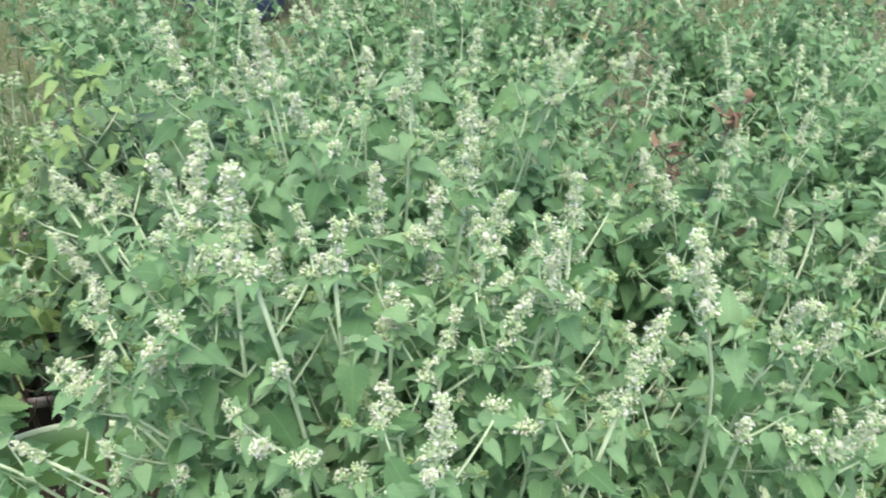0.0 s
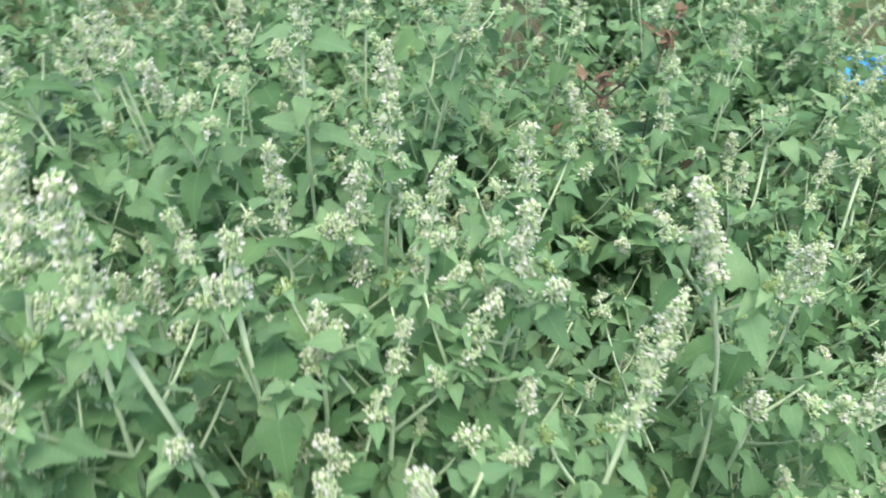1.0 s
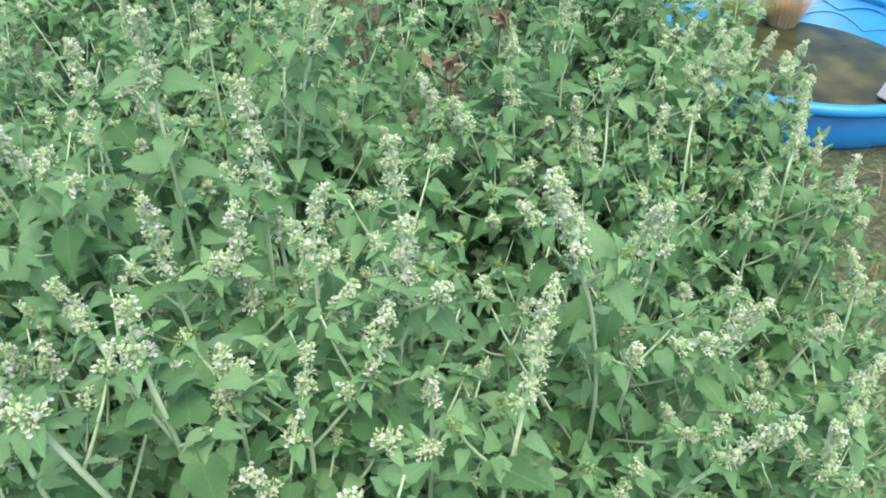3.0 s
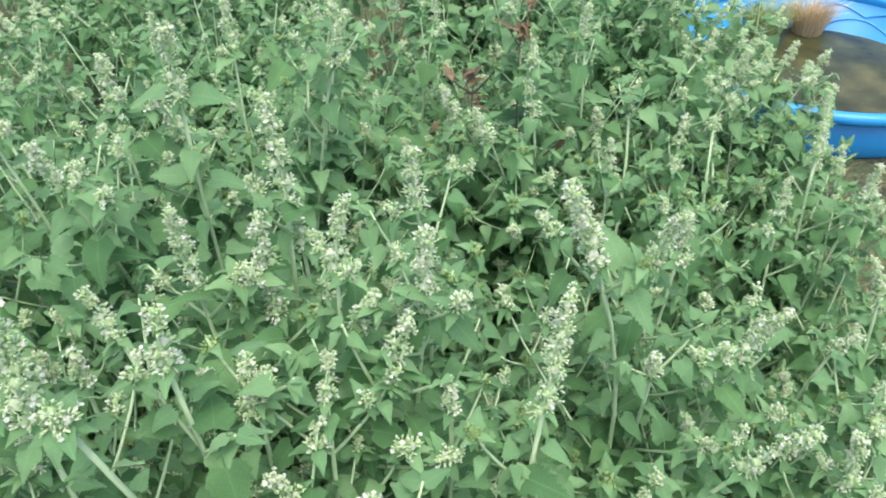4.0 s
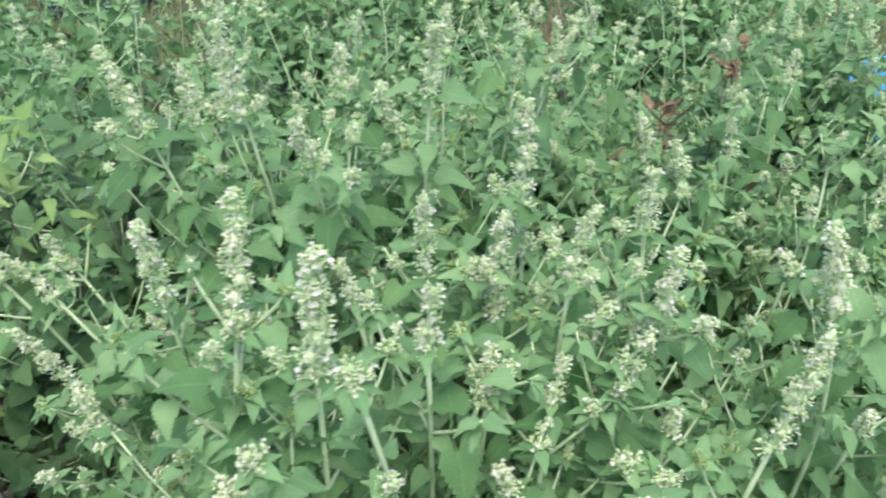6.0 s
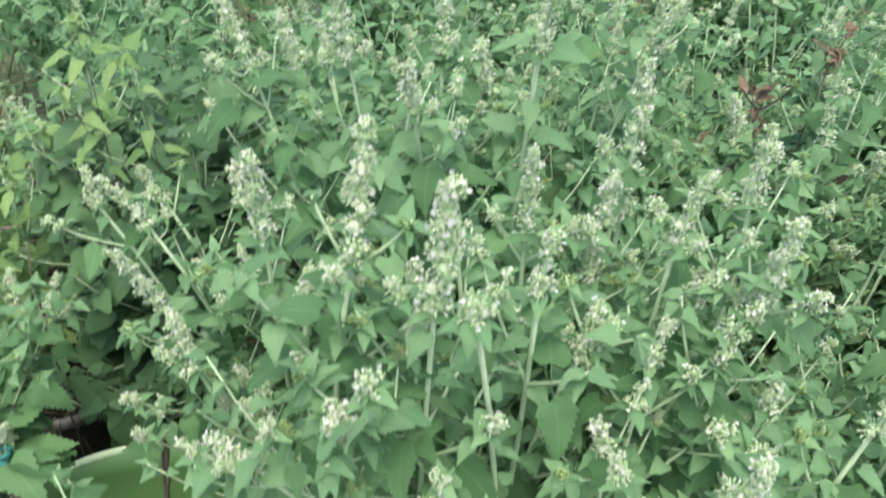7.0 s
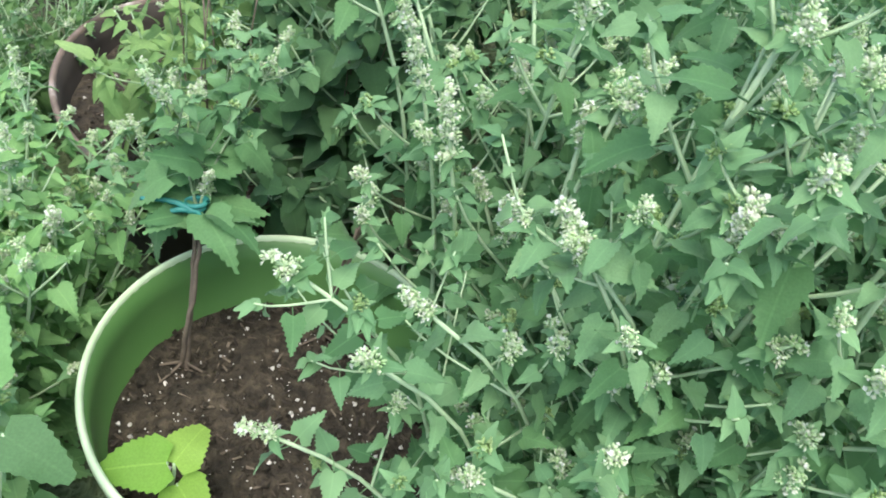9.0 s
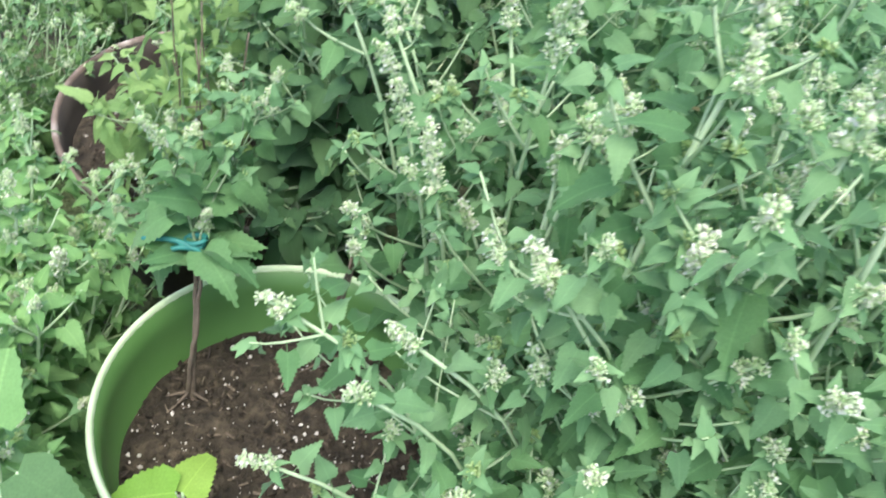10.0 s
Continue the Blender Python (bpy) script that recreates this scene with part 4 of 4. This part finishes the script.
bush((0.36, 1.50, 0.0), [(0.30, 1.48, 0.92, 0.07), (0.42, 1.52, 0.90, 0.08), (0.24, 1.42, 0.95, 0.06), (0.48, 1.46, 0.90, 0.06)], [(22, 0.36, 1.48, 0.24, 0.22)], 26, keep=60, bloom=0.5, size=1.15, top=0.034, thick=0.85)
bush((1.35, 2.0, 0.0), [], [(15, 1.32, 2.0, 0.26, 0.4)], 27, keep=20, bloom=0.6, branch=0.3, far=True, size=1.15, top=0.032)
bush((0.1, 1.85, 0.0), FAR, [(40, 0.1, 1.85, 0.5, 0.45)], 18, keep=40, bloom=0.6, far=True, size=1.15, top=0.032)
bush((0.85, 1.80, 0.0), FAR_RIGHT, [(34, 0.98, 1.85, 0.45, 0.5), (9, 1.06, 1.50, 0.14, 0.2, (0.02, 0.14))], 19, keep=40, bloom=0.6, far=True, size=1.15, top=0.032)
bush((-0.55, 1.95, 0.0), FAR_LEFT, [(34, -0.6, 1.95, 0.5, 0.5)], 20, keep=40, bloom=0.5, far=True, size=1.15, top=0.032)
bush((0.25, 2.65, 0.0), [], [(26, 0.25, 2.6, 0.6, 0.35, (0.0, 0.18)), (12, 0.2, 2.95, 0.7, 0.3, (0.0, 0.18))], 22, keep=20, bloom=0.5, far=True, size=1.15, top=0.032)
bush((-0.85, 2.75, 0.0), [], [(30, -0.85, 2.65, 0.65, 0.45, (0.0, 0.18))], 23, keep=20, bloom=0.4, far=True, size=1.15, top=0.032)
bush((1.5, 3.0, 0.0), [], [(24, 1.4, 2.98, 0.45, 0.32, (0.0, 0.18))], 28, keep=20, bloom=0.5, far=True, size=1.15, top=0.032)
bush((0.1, 3.1, 0.0), [], [(24, 0.1, 3.15, 0.7, 0.3, (0.0, 0.18))], 29, keep=20, bloom=0.5, far=True, size=1.15, top=0.032)
bush((1.15, 2.55, 0.0), [], [(26, 1.05, 2.5, 0.45, 0.4, (0.0, 0.2)), (14, 1.15, 2.75, 0.5, 0.35, (0.0, 0.18))], 24, keep=20, bloom=0.5, far=True, size=1.15, top=0.032)

# ---- other plants round the pots ----
BROAD = [leaf_shape(60 + k, 0.46 + 0.02 * (k % 3), 7, 0.10, 0.15 + 0.1 * (k % 3), 0.02, 0.16, 0.3, 0.6) for k in range(7)]
LONG = [leaf_shape(70 + k, 0.25 + 0.02 * (k % 3), 6, 0.2, 0.2 + 0.1 * (k % 3), 0.008, 0.0, 0.15) for k in range(7)]
bush((-0.48, 1.30, 0.235), [(-0.50, 1.25, 0.81, 0.03), (-0.42, 1.22, 0.80, 0.03), (-0.57, 1.30, 0.80, 0.03), (-0.44, 1.38, 0.84, 0.03), (-0.54, 1.42, 0.83, 0.03), (-0.62, 1.46, 0.80, 0.03), (-0.36, 1.32, 0.84, 0.03),
     (-0.58, 1.20, 0.70, 0.03), (-0.48, 1.14, 0.72, 0.03), (-0.40, 1.10, 0.74, 0.03), (-0.64, 1.34, 0.74, 0.03), (-0.66, 1.26, 0.62, 0.03), (-0.55, 1.12, 0.58, 0.03), (-0.62, 1.08, 0.46, 0.03), (-0.68, 1.08, 0.44, 0.03), (-0.54, 1.05, 0.44, 0.03), (-0.47, 1.04, 0.42, 0.03), (-0.58, 1.03, 0.41, 0.03)], [], 31,
     "leafy shrub with broad rounded dull green leaves behind the pots", 220, flowers=False, size=1.35, leaf=LEAF_DULL, shapes=BROAD, name="leafy_shrub", category="shrub", group="")
bush((-0.70, 1.36, 0.235), [(-0.89, 1.20, 0.44, 0.02), (-0.86, 1.12, 0.50, 0.02), (-0.80, 1.10, 0.54, 0.02), (-0.79, 1.22, 0.56, 0.02), (-0.73, 1.14, 0.62, 0.02), (-0.76, 1.24, 0.64, 0.02), (-0.80, 1.28, 0.60, 0.02), (-0.73, 1.30, 0.68, 0.02), (-0.69, 1.25, 0.68, 0.02), (-0.66, 1.33, 0.74, 0.02)], [], 32,
     "young shrub with narrow yellow-green leaves growing in the brown pot", 120, flowers=False, size=1.5, branch=0.25, leaf=LEAF_LIME, shapes=LONG, bases=[(-0.70, 1.30, 0.235), (-0.76, 1.26, 0.235)], leaf_from=0.3, name="lime_shrub", category="shrub", group="")
bush((-0.52, 1.24, 0.235), [(-0.475, 1.04, 1.03, 0.02), (-0.50, 1.10, 1.01, 0.02), (-0.455, 1.08, 0.98, 0.02), (-0.52, 1.05, 0.95, 0.02)], [], 34,
     "slender twiggy shrub with upright yellow-green young leaves", 60, flowers=False, size=1.3, branch=0.0, leaf=LEAF_LIME, stem_mat=WOOD, shapes=LONG, leaf_from=0.78, thick=0.42, bases=[(-0.52, 1.24, 0.235), (-0.50, 1.22, 0.235)], name="twiggy_shrub", category="shrub", group="")
bush((0.48, 1.24, 0.0), [(0.45, 1.225, 0.87, 0.02), (0.51, 1.195, 0.95, 0.02)], [], 33,
     "withered reddish brown stalks with curled dead leaves", 60, flowers=False, size=0.32, branch=0.5, leaf=LEAF_DEAD, stem_mat=WOOD, name="dead_plant", category="dead plant", group="", leaf_from=0.70)


for k, (x, y, h) in enumerate(((-1.26, 1.48, 0.46), (-1.55, 2.0, 0.5), (-1.2, 1.98, 0.5), (-1.42, 1.22, 0.42))):
    bush((x, y, 0.0), shrub_tips(50 + k, 36, x, y, 0.30, 0.32, h * 0.7, h * 1.1), [], 40 + k, "dense low shrub of small mid-green leaves", 20, flowers=k % 2 == 0, size=0.55, leaf=LEAF_DARK, far=True,
         name="small_leaved_shrub", category="shrub", group="low shrubs")


def build_seedling(at):
    plant = thing("squash_seedling", at, "bright yellow-green seedling with scalloped leaves in the pot", "seedling")
    g = np.random.default_rng(5)
    shape = leaf_shape(90, 0.52, 9, 0.16, 0.34, 0.026, 0.16, 0.05, 0.46)
    for k, (tip, heading, size, fold) in enumerate((((0.008, 0.004, 0.105), (0.30, 0.9, 0.25), 0.054, 0), ((0.002, -0.003, 0.115), (-0.85, -0.35, 0.15), 0.066, 0), ((0.016, -0.010, 0.085), (0.70, -0.6, -0.1), 0.058, 0))):
        s = Soup()
        tip = np.array(tip)
        s.tube(bezier(np.zeros(3), np.array((0, 0, 0.05)), tip - (0, 0, 0.05), tip, 9), np.linspace(0.0035, 0.0022, 9), 6)
        stalk = link("stalk", s.mesh("stalk", [STEM]), plant)
        v, f, uv = shape
        link("leaf", mesh_of("leaf", v, f, [LEAF_YELLOW], None, uv), stalk, m=to_matrix(tip, axes(heading, (0.1, -0.2, 1)), size))


def build_broadleaf(at):
    plant = thing("broadleaf_weed", at, "broad-leaved pale green weed growing beside the green pot", "weed")
    shape = leaf_shape(95, 0.42, 8, 0.16, 0.32, 0.02, 0.12, 0.2, 0.55)
    me = mesh_of("leaf", *shape[:2], [LEAF_DULL], None, shape[2])
    fresh = mesh_of("leaf", *shape[:2], [LEAF_FRESH], None, shape[2])
    for k, (tip, heading, size) in enumerate((((0.04, 0.03, 0.50), (0.8, -0.25, -0.1), 0.072), ((-0.02, -0.03, 0.49), (-0.3, -0.8, 0.1), 0.075), ((-0.03, 0.05, 0.47), (-0.7, 0.6, 0.0), 0.075), ((0.01, 0.06, 0.53), (-0.1, 0.7, 0.7), 0.07),
                                              ((0.03, -0.05, 0.42), (0.6, -0.6, -0.1), 0.08))):
        s = Soup()
        tip = np.array(tip)
        s.tube(bezier(np.zeros(3), np.array((0, 0, 0.2)), tip * (0.3, 0.3, 0.7), tip, 10), np.linspace(0.004, 0.0022, 10), 6)
        stalk = link("stalk", s.mesh("stalk", [STEM]), plant)
        link("leaf", fresh if k == 3 else me, stalk, m=to_matrix(tip, axes(heading, (0.05, -0.25, 1)), size))


build_broadleaf((-0.735, 0.505, 0.0))
build_seedling((-0.575, 0.605, 0.262))


def build_stalks(at):
    plant = thing("dried_stalks", at, "thin dry brown dead stalks standing among green leaves", "dead stalk")
    g = np.random.default_rng(9)
    for k in range(5):
        s = Soup()
        foot = np.array((g.normal() * 0.02, g.normal() * 0.02, 0.0))
        top = foot * 1.8 + np.array((g.normal() * 0.03, g.normal() * 0.03, g.uniform(0.62, 0.76)))
        line = bezier(foot, foot + (0, 0, 0.3), top - (0.01, 0.01, 0.25), top, 14)
        s.tube(line + g.normal(size=(14, 3)) * 0.002, np.linspace(0.0021, 0.0011, 14), 5)
        for j in range(6):
            p = line[5 + j]
            d = unit(g.normal(size=3) * (1, 1, 0.3) + (0, 0, 0.7)) * g.uniform(0.02, 0.05)
            s.tube([p, p + d * 0.6, p + d + (0, 0, 0.004)], [0.0012, 0.001, 0.0006], 4)
        link("stalk", s.mesh("stalk", [WOOD]), plant)


build_stalks((-0.66, 1.11, 0.0))


def build_tie():
    tie = thing("plant_tie", (-0.617, 0.838, 0.535), "teal garden tie wound round a woody stem", "plant tie")
    s = Soup()
    for k in range(3):
        a = np.linspace(0, 6.1, 22)
        s.tube(np.stack([np.cos(a) * (0.009 + 0.002 * k), np.sin(a) * 0.010, 0.005 * k + 0.004 * np.sin(a + k)], 1), np.full(22, 0.0030), 6)
    link("loop", s.mesh("loop", [TEAL]), tie)
    s = Soup()
    for d in ((-0.058, -0.018, 0.014), (-0.045, -0.03, -0.004), (0.018, -0.02, -0.010)):
        d = np.array(d)
        s.tube(bezier(np.array((0.0, -0.012, 0.006)), d * 0.4 + (0, 0, 0.012), d * 0.8, d, 8), np.linspace(0.0042, 0.0022, 8), 6)
    link("loose_end", s.mesh("loose_end", [TEAL]), tie)


build_tie()


def build_grass():
    g = np.random.default_rng(77)
    s = Soup()
    for k in range(5200):
        x, y = g.uniform(0.9, 3.4), g.uniform(0.1, 3.6)
        if math.hypot(x - 2.25, y - 2.22) > 0.58:
            blades(s, (x, y, -0.01), 1, g.uniform(0.04, 0.11), 0.01, g, 1.6, 0.0016, 0 if g.random() < 0.75 else 1)
    tagged(link("dry_grass", s.mesh("dry_grass", [STRAW, GRASS], False)), "sparse dry straw-coloured grass on bare earth", "grass", kind="stuff")
    s = Soup()
    for k in range(13000):
        x, y = g.uniform(-3.0, 3.6), g.uniform(2.3, 6.5)
        if math.hypot(x - 2.25, y - 2.22) > 0.6:
            blades(s, (x, y, -0.01), 1, g.uniform(0.08, 0.26), 0.02, g, 0.9, 0.0022, 1 if g.random() < 0.88 else 0)
    tagged(link("lawn_grass", s.mesh("lawn_grass", [STRAW, GRASS], False)), "tall unmown green grass behind the catnip", "grass", kind="stuff")


build_grass()
